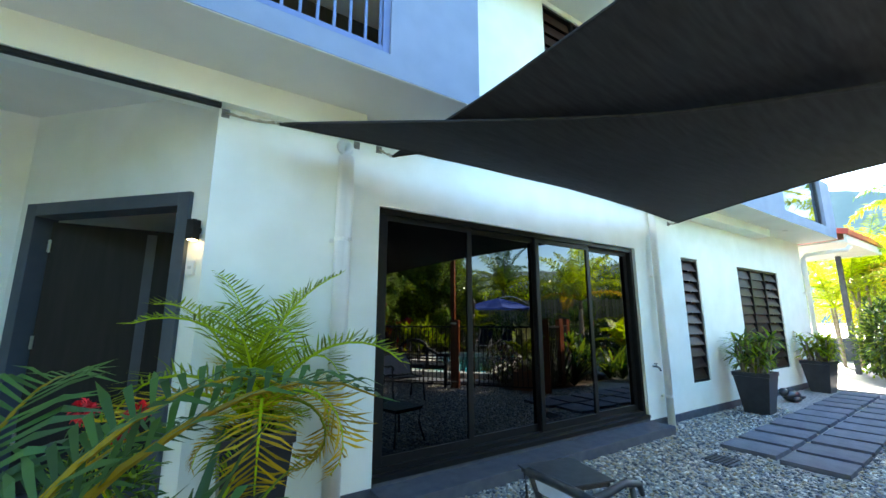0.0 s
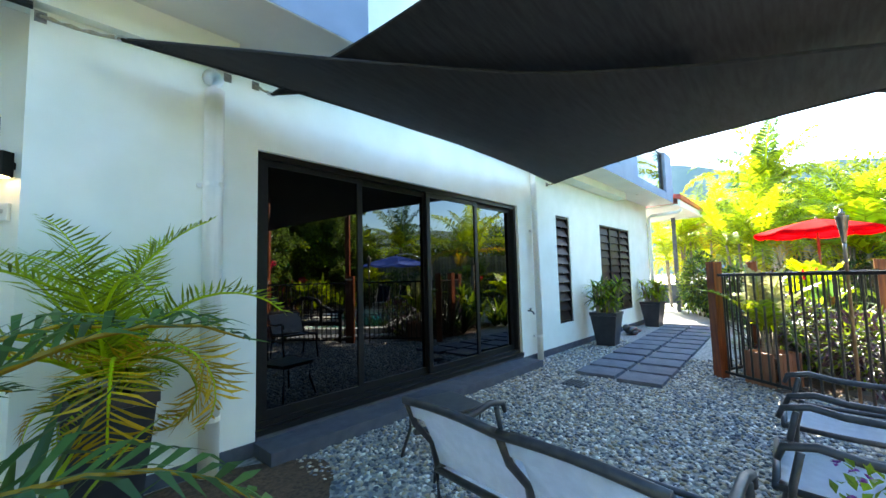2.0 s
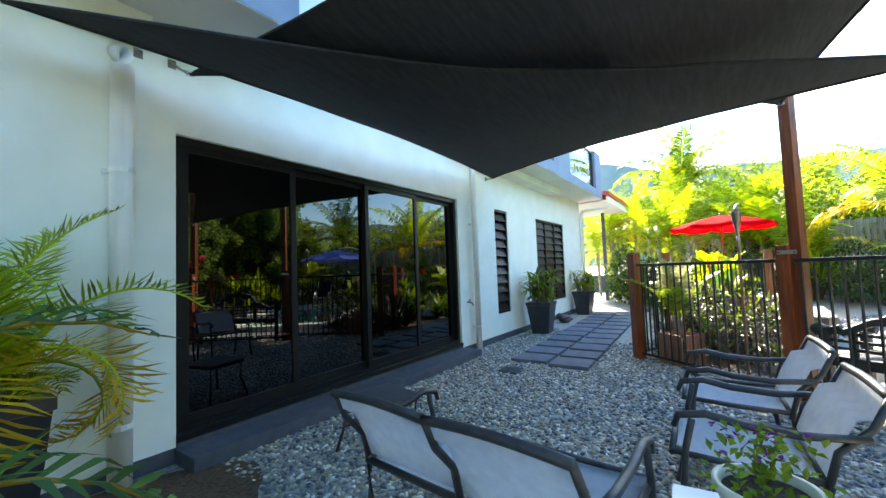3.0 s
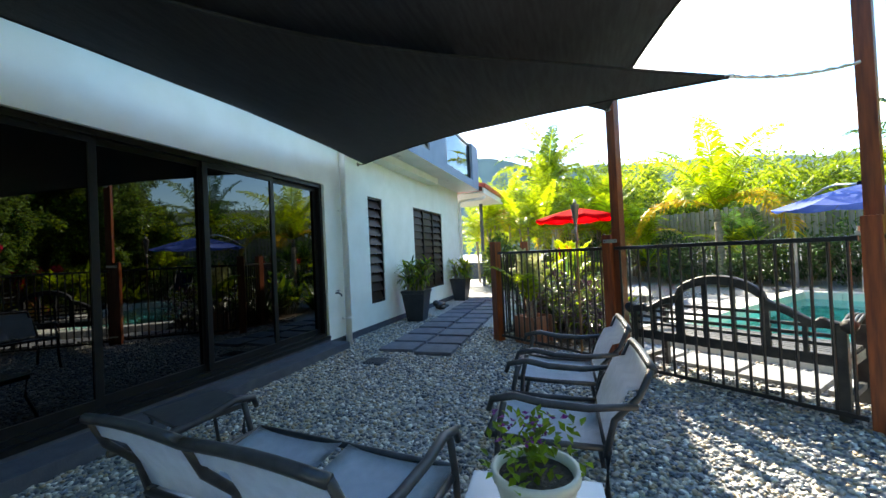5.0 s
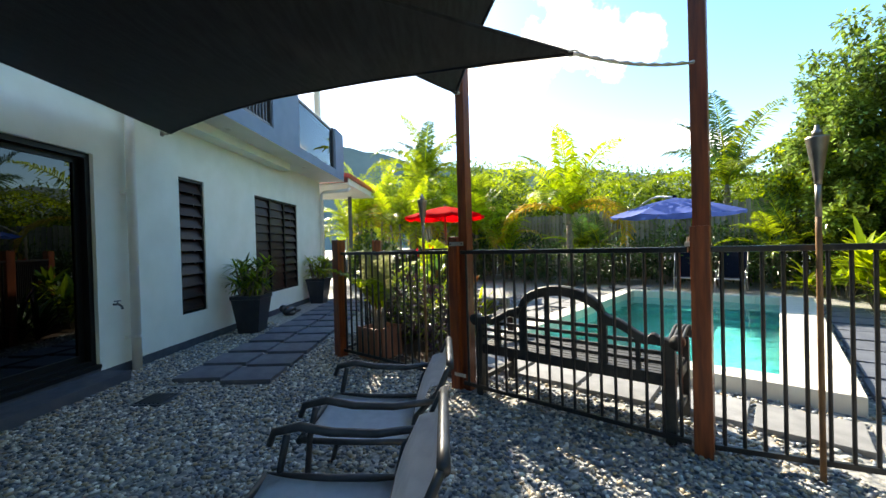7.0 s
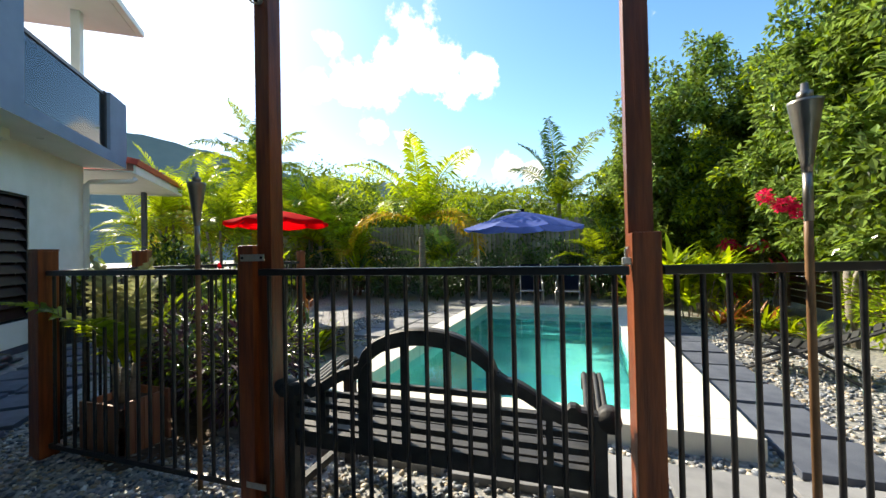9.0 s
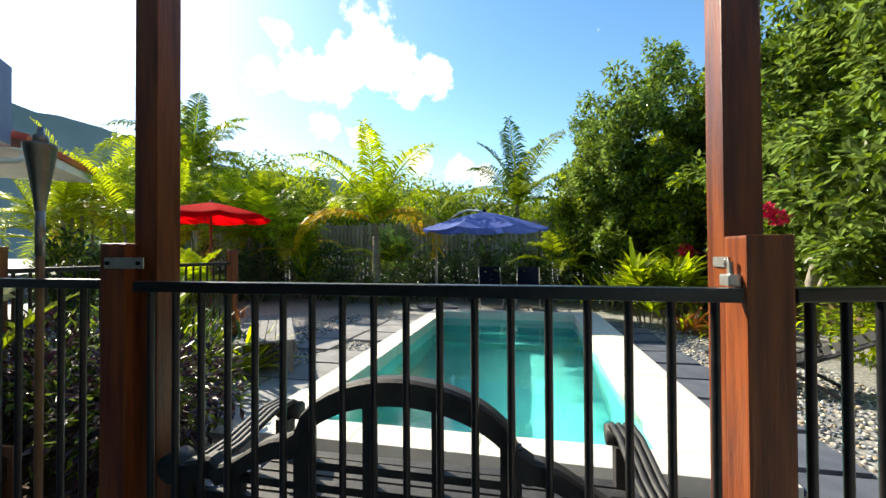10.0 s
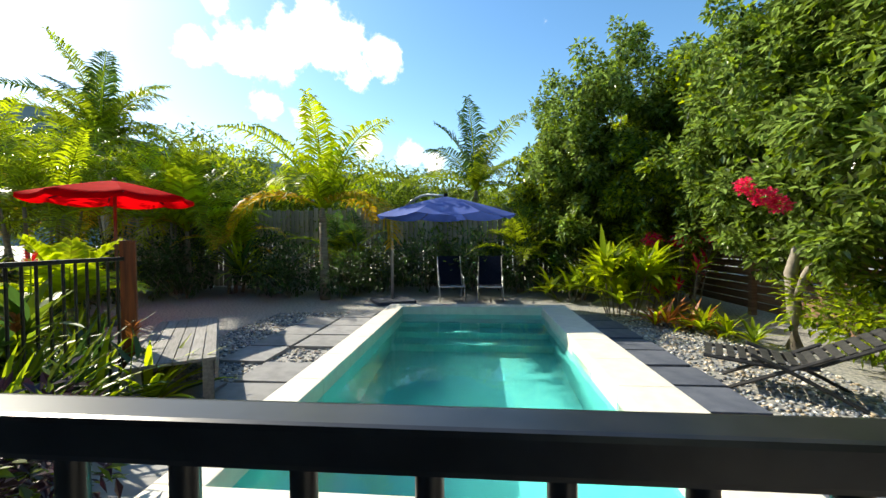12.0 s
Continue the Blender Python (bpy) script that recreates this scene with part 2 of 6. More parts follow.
tint_pebbles()
# indoor shade put into the colour of the room walls and floors
M["dark"] = mat("interior_shade_paint", (0.05, 0.045, 0.04), 0.7)
M["poolshell"] = mat("pool_plaster", (0.1, 0.5, 0.5), 0.6, color2=(0.08, 0.43, 0.43), scale=2)


def water_mat():
    m = bpy.data.materials.new("pool_water")
    m.use_nodes = True
    nt = m.node_tree
    b = nt.nodes["Principled BSDF"]
    b.inputs["Base Color"].default_value = (0.55, 0.95, 0.93, 1)
    b.inputs["Roughness"].default_value = 0.0
    b.inputs["IOR"].default_value = 1.33
    b.inputs["Transmission Weight"].default_value = 1.0
    n = nt.nodes.new("ShaderNodeTexNoise")
    n.inputs["Scale"].default_value = 2.2
    n.inputs["Detail"].default_value = 3
    tc = nt.nodes.new("ShaderNodeTexCoord")
    nt.links.new(tc.outputs["Object"], n.inputs["Vector"])
    bp = nt.nodes.new("ShaderNodeBump")
    bp.inputs["Strength"].default_value = 0.12
    bp.inputs["Distance"].default_value = 0.05
    nt.links.new(n.outputs["Fac"], bp.inputs["Height"])
    nt.links.new(bp.outputs[0], b.inputs["Normal"])
    return m


M["water"] = water_mat()


def glass_mat(name, tint, ior):
    """A pane: tinted see-through glass with a Fresnel gloss."""
    m = bpy.data.materials.new(name)
    m.use_nodes = True
    nt = m.node_tree
    nt.nodes.remove(nt.nodes["Principled BSDF"])
    t, g, mx, f = (nt.nodes.new("ShaderNodeBsdf" + k) if k in ("Transparent", "Glossy") else nt.nodes.new("ShaderNode" + k) for k in ("Transparent", "Glossy", "MixShader", "Fresnel"))
    t.inputs["Color"].default_value = (*tint, 1)
    g.inputs["Roughness"].default_value = 0.004
    g.inputs["Color"].default_value = (0.9, 0.95, 1, 1)
    f.inputs["IOR"].default_value = ior
    nt.links.new(f.outputs[0], mx.inputs[0])
    nt.links.new(t.outputs[0], mx.inputs[1])
    nt.links.new(g.outputs[0], mx.inputs[2])
    nt.links.new(mx.outputs[0], nt.nodes["Material Output"].inputs["Surface"])
    return m


M["tint"] = glass_mat("tinted_glass", (0.025, 0.025, 0.035), 1.68)
M["clear"] = glass_mat("balustrade_glass", (0.75, 0.85, 0.82), 1.5)


# ---- mesh helpers ----
def part(name, bm, material, parent=None, label="", smooth=False):
    me = bpy.data.meshes.new(name)
    bm.to_mesh(me)
    bm.free()
    if smooth:
        for p in me.polygons:
            p.use_smooth = True
    for mm in (material if isinstance(material, (list, tuple)) else [material]):
        me.materials.append(mm)
    ob = new(name, me)
    if parent:
        ob.parent = parent
    if label:
        ob["label"] = label
    return ob


def thing(name, label, category, x=0.0, y=0.0, z=0.0, rz=0.0, group=""):
    ob = new(name)
    ob.matrix_basis = pose(x, y, z, 0, 0, rz)
    ob.empty_display_size = 0.1
    return tagged(ob, label, category, group)


def add_box(bm, x0, x1, y0, y1, z0, z1, m=None, bevel=0.0):
    r = bmesh.ops.create_cube(bm, size=1.0)
    vs = r["verts"]
    t = Matrix.Translation(((x0 + x1) / 2, (y0 + y1) / 2, (z0 + z1) / 2)) @ Matrix.Diagonal((x1 - x0, y1 - y0, z1 - z0, 1))
    if m is not None:
        t = m @ t
    bmesh.ops.transform(bm, matrix=t, verts=vs)
    if bevel:
        es = list({e for v in vs for e in v.link_edges})
        bmesh.ops.bevel(bm, geom=es, offset=bevel, segments=2, affect="EDGES", profile=0.7)
    return bm


def box(x0, x1, y0, y1, z0, z1, m=None, bevel=0.0):
    return add_box(bmesh.new(), x0, x1, y0, y1, z0, z1, m, bevel)


def add_tube(bm, pts, r, seg=8, caps=True):
    pts = [Vector(p) for p in pts]
    n = len(pts)
    rs = r if isinstance(r, (list, tuple)) else [r] * n
    rings = []
    for i, p in enumerate(pts):
        d = (pts[min(i + 1, n - 1)] - pts[max(i - 1, 0)]).normalized()
        a = d.cross(Vector((0, 0, 1)))
        if a.length < 0.05:
            a = d.cross(Vector((0, 1, 0)))
        a.normalize()
        b = d.cross(a)
        rings.append([bm.verts.new(p + rs[i] * (math.cos(2 * math.pi * k / seg) * a + math.sin(2 * math.pi * k / seg) * b)) for k in range(seg)])
    for i in range(n - 1):
        for k in range(seg):
            bm.faces.new((rings[i][k], rings[i][(k + 1) % seg], rings[i + 1][(k + 1) % seg], rings[i + 1][k]))
    if caps:
        bm.faces.new(rings[0][::-1])
        bm.faces.new(rings[-1])
    return bm


def tube(pts, r, seg=8, caps=True):
    return add_tube(bmesh.new(), pts, r, seg, caps)


def wall_with_holes(x0, x1, z0, z1, y0, y1, holes):
    """A wall along x, y0 the face, with openings (x0, x1, z0, z1)."""
    xs = sorted({x0, x1, *[v for h in holes for v in h[:2]]})
    zs = sorted({z0, z1, *[v for h in holes for v in h[2:]]})
    bm = bmesh.new()

    def solid(i, k):
        if i < 0 or k < 0 or i >= len(xs) - 1 or k >= len(zs) - 1:
            return False
        cx, cz = (xs[i] + xs[i + 1]) / 2, (zs[k] + zs[k + 1]) / 2
        return not any(h[0] < cx < h[1] and h[2] < cz < h[3] for h in holes)
    vs = {}

    def v(x, y, z):
        key = (round(x, 5), round(y, 5), round(z, 5))
        if key not in vs:
            vs[key] = bm.verts.new(key)
        return vs[key]
    for i in range(len(xs) - 1):
        for k in range(len(zs) - 1):
            if not solid(i, k):
                continue
            a, b, c, d = xs[i], xs[i + 1], zs[k], zs[k + 1]
            bm.faces.new((v(a, y0, c), v(b, y0, c), v(b, y0, d), v(a, y0, d)))
            bm.faces.new((v(b, y1, c), v(a, y1, c), v(a, y1, d), v(b, y1, d)))
            if not solid(i - 1, k):
                bm.faces.new((v(a, y1, c), v(a, y0, c), v(a, y0, d), v(a, y1, d)))
            if not solid(i + 1, k):
                bm.faces.new((v(b, y0, c), v(b, y1, c), v(b, y1, d), v(b, y0, d)))
            if not solid(i, k - 1):
                bm.faces.new((v(a, y1, c), v(b, y1, c), v(b, y0, c), v(a, y0, c)))
            if not solid(i, k + 1):
                bm.faces.new((v(a, y0, d), v(b, y0, d), v(b, y1, d), v(a, y1, d)))
    return bm


def structure(ob, label="", category=""):
    return tagged(ob, label, category, kind="structure")


# ---- the ground and the pool ----
POOL = pose(0, 0, 0, 0, 0, -38.5)         # pool frame: a along the pool, b across it
A0, A1, B0, B1 = 5.0, 10.78, 0.96, 4.17  # outer edge of the coping
I0, I1, J0, J1 = 5.27, 10.48, 1.42, 3.89  # water's edge


def build_ground():
    bm = bmesh.new()
    e = 600
    xs, ys = [-e, A0 + 0.05, A1 - 0.05, e], [-e, B0 + 0.05, B1 - 0.05, e]
    v = {(i, j): bm.verts.new(POOL @ Vector((xs[i], ys[j], 0))) for i in range(4) for j in range(4)}
    for i in range(3):
        for j in range(3):
            if (i, j) != (1, 1):
                bm.faces.new((v[i, j], v[i + 1, j], v[i + 1, j + 1], v[i, j + 1]))
    structure(part("ground", bm, M["gravel"]), "grey river-gravel ground around the house and pool", "ground")


build_ground()


def build_pool():
    bm = bmesh.new()
    # basin: inner walls and floor
    zt, zb = 0.14, -1.25
    c = [(I0, J0), (I1, J0), (I1, J1), (I0, J1)]
    o = [(A0, B0), (A1, B0), (A1, B1), (A0, B1)]
    for k in range(4):
        p, q = c[k], c[(k + 1) % 4]
        bm.faces.new([bm.verts.new(POOL @ Vector((*w, z))) for w, z in ((q, zb), (p, zb), (p, 0.0), (q, 0.0))])
    bm.faces.new([bm.verts.new(POOL @ Vector((*w, zb))) for w in c])
    basin = structure(part("pool_basin", bm, M["poolshell"]), "pale blue plastered pool shell", "pool")
    # steps at the far end
    bm = bmesh.new()
    for i in range(3):
        add_box(bm, I1 - 0.35 * (3 - i), I1 - 0.35 * (2 - i), J0, J1, zb, -0.95 + 0.3 * i, POOL)
    part("steps", bm, M["poolshell"], basin)
    bm = bmesh.new()
    bm.faces.new([bm.verts.new(POOL @ Vector((*w, 0.0))) for w in c])
    w = structure(part("water", bm, M["water"]), "clear turquoise pool water with small ripples", "water")
    w.visible_shadow = False
    cop = thing("pool_coping", "cream masonry coping round the swimming pool", "coping")
    cop["kind"] = "structure"
    for a0, a1, b0, b1 in ((A0, I0, B0, B1), (I1, A1, B0, B1)):
        n = 4
        for i in range(n):
            s0, s1 = b0 + (b1 - b0) * i / n, b0 + (b1 - b0) * (i + 1) / n
            part("coping_stone", box(a0, a1, s0 + 0.0015, s1 - 0.0015, -0.2, zt, POOL, 0.012), M["coping"], cop)
    for b0, b1 in ((B0, J0), (J1, B1)):
        n = 7
        for i in range(n):
            s0, s1 = I0 + (I1 - I0) * i / n, I0 + (I1 - I0) * (i + 1) / n
            part("coping_stone", box(s0 + 0.0015, s1 - 0.0015, b0, b1, -0.2, zt, POOL, 0.012), M["coping"], cop)


build_pool()

# ---- the house ----
W = 4.0
SL = (1.835, 5.5, 0.16, 2.26)
W1 = (6.685, 7.19, 0.445, 2.25)
W2 = (8.58, 10.4, 0.445, 2.25)


def build_house():
    structure(part("wall_south", wall_with_holes(0.62, 11.9, 0.0, 3.0, W, W + 0.2, [SL, W1, W2]), M["render"]), "white rendered ground-floor wall of the house", "wall")
    # upper storey
    structure(part("wall_upper", wall_with_holes(2.39, 5.8, 3.0, 5.6, W, W + 0.2, [(3.95, 5.1, 4.53, 5.26)]), M["render"]), "white rendered upper wall", "wall")
    structure(part("wall_balcony_west", wall_with_holes(-4.0, 2.39, 3.0, 5.6, 3.34, 3.5, [(-1.6, 1.6, 3.165, 5.2)]), M["bluegrey"]), "blue-grey rendered balcony front", "wall")
    structure(part("wall_balcony_east", wall_with_holes(5.8, 9.05, 3.0, 5.3, 3.34, 3.5, [(6.4, 8.0, 3.23, 5.0)]), M["bluegrey"]), "blue-grey rendered upper wall", "wall")
    structure(part("balcony_front", box(9.05, 11.88, 3.34, 3.5, 3.0, 3.19), M["bluegrey"]), "blue-grey rendered balcony edge", "wall")
    structure(part("balcony_pier", box(11.25, 11.9, 3.337, 3.5, 3.19, 4.2), M["bluegrey"]), "blue-grey rendered balcony pier", "wall")
    structure(part("balcony_side", box(11.74, 11.897, 3.5, 8.0, 3.0, 4.2), M["bluegrey"]), "blue-grey rendered balcony side", "wall")
    structure(part("soffit_west", box(-4.0, 2.39, 3.345, W + 3.5, 2.994, 3.12), M["soffit"]), "white soffit under the balcony", "ceiling")
    structure(part("soffit_east", box(5.8, 11.9, 3.345, W + 4, 2.995, 3.12), M["soffit"]), "white soffit under the balcony", "ceiling")
    structure(part("beam_west", box(-4.0, 1.667, 3.92, W + 0.1, 2.78, 2.992), M["render"]), "white rendered beam over the porch", "beam")
    # black strip stands in for the shadow gap below the porch beam
    structure(part("trim", box(-4.0, 0.63, 3.935, 3.975, 2.752, 2.779), M["black_al"]), "dark strip added as the shadow gap along the porch beam", "trim")
    structure(part("beam_east", box(5.9, 9.57, 3.76, W, 2.86, 2.995), M["render"]), "white rendered beam under the balcony", "beam")
    structure(part("wall_east", box(11.7, 11.9, W + 0.2, 10, 0, 3.0), M["render"]), "white rendered end wall", "wall")
    # plinth
    for a, b in ((0.62, 1.82), (5.52, 11.9)):
        structure(part("baseboard", box(a, b, W - 0.012, W + 0.01, 0.0, 0.1), M["plinth"]), "grey painted plinth", "plinth")
    structure(part("door_sill", box(1.82, 5.52, 3.7, W + 0.2, 0.0, 0.1, None, 0.008), M["plinth"]), "grey concrete ledge below the sliding door", "ledge")
    structure(part("door_step", box(1.835, 5.5, 3.99, W + 0.19, 0.1, 0.163), M["plinth"]), "grey painted strip below the sliding door", "ledge")
    structure(part("upper_roof", box(-4.5, 11.45, 3.0, 10, 5.33, 5.45), M["soffit"]), "white eave of the upper roof", "roof")
    structure(part("wall_return_west", box(2.25, 2.39, 3.5, W, 3.12, 5.6), M["render"]), "white rendered return wall", "wall")
    structure(part("wall_return_east", box(8.9, 9.05, 3.5, 9.8, 3.12, 5.3), M["bluegrey"]), "blue-grey rendered return wall", "wall")
    # added inner walls, dark so that the rooms read as unlit
    structure(part("wall_upper_back", box(-4.0, 9.0, 5.6, 5.75, 3.12, 5.3), M["dark"]), "added room wall coloured dark as shade behind the upper openings", "wall")
    structure(part("wall_inside", box(0.82, 11.7, 7.4, 7.5, 0.14, 3.0), M["dark"]), "added inner wall coloured dark as room shade behind tinted glass", "wall")
    # porch: a diagonal wall with the entry door, closed by a return
    dg = pose(0.62, 4.2, 0, 0, 0, 135)
    bm = wall_with_holes(0.0, 1.78, 0.0, 3.0, -0.0, 0.15, [(0.13, 1.66, 0.0, 2.22)])
    bmesh.ops.transform(bm, matrix=dg @ Matrix.Diagonal((1, -1, 1, 1)), verts=bm.verts)
    bmesh.ops.recalc_face_normals(bm, faces=bm.faces)
    structure(part("wall_porch", bm, M["render"]), "cream rendered porch wall around the entry", "wall")
    structure(part("wall_porch_west", box(-1.65, -0.62, 5.45, 5.6, 0.0, 3.0), M["render"]), "cream rendered porch wall", "wall")
    structure(part("wall_porch_side", box(-1.65, -1.5, 3.5, 5.45, 0.0, 2.99), M["render"]), "cream rendered side wall of the porch", "wall")
    structure(part("wall_west", box(-4.15, -4.0, 3.34, 10, 0.0, 5.6), M["render"]), "white rendered side wall", "wall")
    structure(part("porch_floor", box(-4.0, 0.62, 3.7, 5.6, 0.0, 0.06), M["plinth"]), "grey concrete porch floor", "floor")
    structure(part("hall_wall", box(-1.6, 0.8, 7.0, 7.1, 0.0, 3.0), M["render"]), "cream wall inside the hall", "wall")
    structure(part("wall_north", box(-4, 11.9, 9.8, 10, 0, 5.3), M["render"]), "plain back wall", "wall")
    structure(part("floor_inside", box(0.62, 11.7, W + 0.2, 9.8, 0.0, 0.14), M["dark"]), "floor inside, coloured dark as room shade", "floor")
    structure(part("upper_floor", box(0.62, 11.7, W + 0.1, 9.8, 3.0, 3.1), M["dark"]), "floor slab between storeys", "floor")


build_house()
# ---- doors and windows ----
def slider():
    x0, x1, z0, z1 = SL
    d = thing("sliding_door", "black aluminium sliding door with four dark tinted panes", "sliding door", x0, W, 0)
    d["kind"] = "structure"
    w = x1 - x0
    bm = bmesh.new()
    add_box(bm, 0, w, 0.04, 0.16, z0, z0 + 0.05)
    add_box(bm, 0, w, 0.04, 0.16, z1 - 0.05, z1)
    add_box(bm, 0, 0.05, 0.04, 0.16, z0 + 0.05, z1 - 0.05)
    add_box(bm, w - 0.05, w, 0.04, 0.16, z0 + 0.05, z1 - 0.05)
    part("door_frame", bm, M["black_al"], d)
    cuts = [0.05, 0.98, 1.885, 2.765, w - 0.05]
    for i in range(4):
        a, b = cuts[i], cuts[i + 1]
        y = 0.06 if i % 2 == 0 else 0.105
        bm = bmesh.new()
        a2, b2 = a - (0.02 if i else 0), b + (0.02 if i < 3 else 0)
        add_box(bm, a2, a2 + 0.055, y, y + 0.035, z0 + 0.05, z1 - 0.05, None, 0.003)
        add_box(bm, b2 - 0.055, b2, y, y + 0.035, z0 + 0.05, z1 - 0.05, None, 0.003)
        add_box(bm, a2 + 0.055, b2 - 0.055, y, y + 0.035, z0 + 0.05, z0 + 0.12)
        add_box(bm, a2 + 0.055, b2 - 0.055, y, y + 0.035, z1 - 0.1, z1 - 0.05)
        p = part("door_panel", bm, M["black_al"], d)
        part("pane", box(a2 + 0.05, b2 - 0.05, y + 0.014, y + 0.02, z0 + 0.11, z1 - 0.09), M["tint"], p)
    part("sill_track", box(0, w, -0.02, 0.04, z0 - 0.03, z0 + 0.012, None, 0.004), M["black_al"], d)


slider()


def louvre_window(name, rect, bays, label):
    x0, x1, z0, z1 = rect
    d = thing(name, label, "window", x0, W, 0)
    d["kind"] = "structure"
    w = x1 - x0
    bm = bmesh.new()
    f = 0.035
    add_box(bm, 0, w, 0.02, 0.13, z0, z0 + f)
    add_box(bm, 0, w, 0.02, 0.13, z1 - f, z1)
    add_box(bm, 0, f, 0.02, 0.13, z0 + f, z1 - f)
    add_box(bm, w - f, w, 0.02, 0.13, z0 + f, z1 - f)
    for i in range(1, bays):
        add_box(bm, w * i / bays - 0.025, w * i / bays + 0.025, 0.02, 0.13, z0 + f, z1 - f)
    part("window_frame", bm, M["black_al"], d)
    n = max(3, round((z1 - z0 - 2 * f) / 0.152))
    for i in range(bays):
        a, b = w * i / bays + 0.03, w * (i + 1) / bays - 0.03
        for k in range(n):
            zc = z0 + f + (k + 0.5) * (z1 - z0 - 2 * f) / n
            m = pose(0, 0.055, zc, -24 if i == bays - 1 else -13, 0, 0)
            part("louvre_blade", box(a, b, -0.004, 0.004, -0.08, 0.08, m), M["louvre"], d)
    part("pane_behind", box(f, w - f, 0.14, 0.146, z0 + f, z1 - f), M["tint"], d)


louvre_window("window_1", W1, 1, "narrow louvre window with brown blades in a black frame")
louvre_window("window_2", W2, 3, "wide louvre window with brown blades in a black frame")
louvre_window("window_3", (3.95, 5.1, 4.53, 5.26), 2, "upper louvre window with red-brown blades")


def entry_door():
    dg = pose(0.62, 4.2, 0, 0, 0, 135)
    d = thing("door_1", "dark entry door standing open in a slate frame", "door")
    d["kind"] = "structure"
    d.matrix_basis = dg
    bm = bmesh.new()
    add_box(bm, 0.13, 0.23, -0.13, 0.03, 0.06, 2.22, None, 0.004)
    add_box(bm, 1.56, 1.66, -0.13, 0.03, 0.06, 2.22, None, 0.004)
    add_box(bm, 0.23, 1.56, -0.13, 0.03, 2.12, 2.22, None, 0.004)
    part("door_frame", bm, M["doorframe"], d)
    m = pose(1.555, -0.1, 0, 0, 0, 180 + 42)
    leaf = part("door_leaf", box(0.0, 1.24, -0.02, 0.02, 0.08, 2.1, m, 0.003), M["doorleaf"], d)
    for x in (0.62, 0.82):
        part("door_strip", box(x, x + 0.07, -0.026, -0.02, 0.12, 2.06, m), M["doorframe"], leaf)
    bm = tube([m @ Vector((1.12, -0.07, 0.75)), m @ Vector((1.12, -0.07, 1.55))], 0.014, 10)
    for z in (0.85, 1.45):
        add_tube(bm, [m @ Vector((1.12, -0.02, z)), m @ Vector((1.12, -0.07, z))], 0.008, 6)
    part("door_handle", bm, M["steel"], leaf, "long brushed steel pull handle")
    for z in (0.4, 1.1, 1.85):
        part("hinge", tube([m @ Vector((0.0, -0.025, z)), m @ Vector((0.0, -0.025, z + 0.1))], 0.011, 8), M["steel"], leaf)


entry_door()


def wall_fixtures():
    dg = pose(0.62, 4.2, 0, 0, 0, 135)
    l = thing("wall_light", "black box wall light beside the entry door, glowing down", "wall light")
    l.matrix_basis = dg @ pose(0.05, 0.001, 1.86)
    part("bracket", box(-0.02, 0.02, 0.0, 0.02, 0.05, 0.09), M["black_al"], l)
    part("shade", box(-0.03, 0.03, 0.02, 0.08, 0.0, 0.14, None, 0.004), M["black_al"], l)
    part("lamp", box(-0.02, 0.02, 0.03, 0.07, -0.004, 0.0), M["lampglow"], l, "small warm lit lamp")
    s = thing("doorbell", "small white plastic doorbell box on the wall", "doorbell")
    s.matrix_basis = dg @ pose(0.07, 0.001, 1.62)
    part("box", box(-0.03, 0.03, 0.0, 0.025, 0.0, 0.1, None, 0.006), M["pipe"], s)
    part("button", box(-0.012, 0.012, 0.025, 0.03, 0.04, 0.064, None, 0.002), M["galv"], s)
    # downpipes
    for x, r, top in ((1.51, 0.062, 2.7), (5.86, 0.045, 2.72), (11.82, 0.045, 2.72)):
        p = thing("downpipe", "white painted round downpipe fixed to the wall", "downpipe", x, W - 0.075, 0, 0, "downpipes")
        if x < 5:
            part("pipe", tube([(0, 0, 0.0), (0, 0, top - 0.12), (0.0, 0.02, top - 0.04), (0.0, 0.07, top)], r, 14), M["pipe"], p, smooth=True)
        elif x < 10:
            part("pipe", tube([(0, 0, 0.0), (0, 0, top), (0, 0.0, 2.86)], r, 14), M["pipe"], p, smooth=True)
        else:
            part("pipe", tube([(0, 0, 0.0), (0, 0, top - 0.06), (0.0, -0.06, top), (0.0, -0.7, top + 0.03), (0.0, -0.76, top + 0.1)], r, 14), M["pipe"], p, smooth=True)
        for z in (0.35, 1.9):
            bm = bmesh.new()
            add_tube(bm, [(0, 0, z), (0, 0, z + 0.03)], r + 0.004, 14)
            add_box(bm, -r - 0.02, r + 0.02, r - 0.005, 0.07, z, z + 0.03)
            part("pipe_clip", bm, M["pipe"], p)
    t = thing("garden_tap", "small dark bronze garden tap on the white wall", "tap", 5.66, W, 0.74)
    part("spindle", tube([(0, -0.01, 0), (0, -0.07, 0), (0, -0.1, -0.02), (0, -0.11, -0.05)], 0.011, 8), M["doorframe"], t, smooth=True)
    part("handle", tube([(-0.035, -0.055, 0.035), (0.035, -0.055, 0.035)], 0.007, 6), M["doorframe"], t)
    part("stem", tube([(0, -0.055, 0), (0, -0.055, 0.035)], 0.006, 6), M["doorframe"], t)
    dr = thing("drain_grate", "dark square drain grate set in the gravel", "drain", 4.97, 3.0, 0.0)
    part("frame", box(-0.13, 0.13, -0.13, 0.13, 0.0, 0.02, None, 0.003), M["plinth"], dr)
    for i in range(6):
        part("bar", box(-0.11, 0.11, -0.1 + 0.038 * i, -0.085 + 0.038 * i, 0.02, 0.027), M["black_al"], dr)


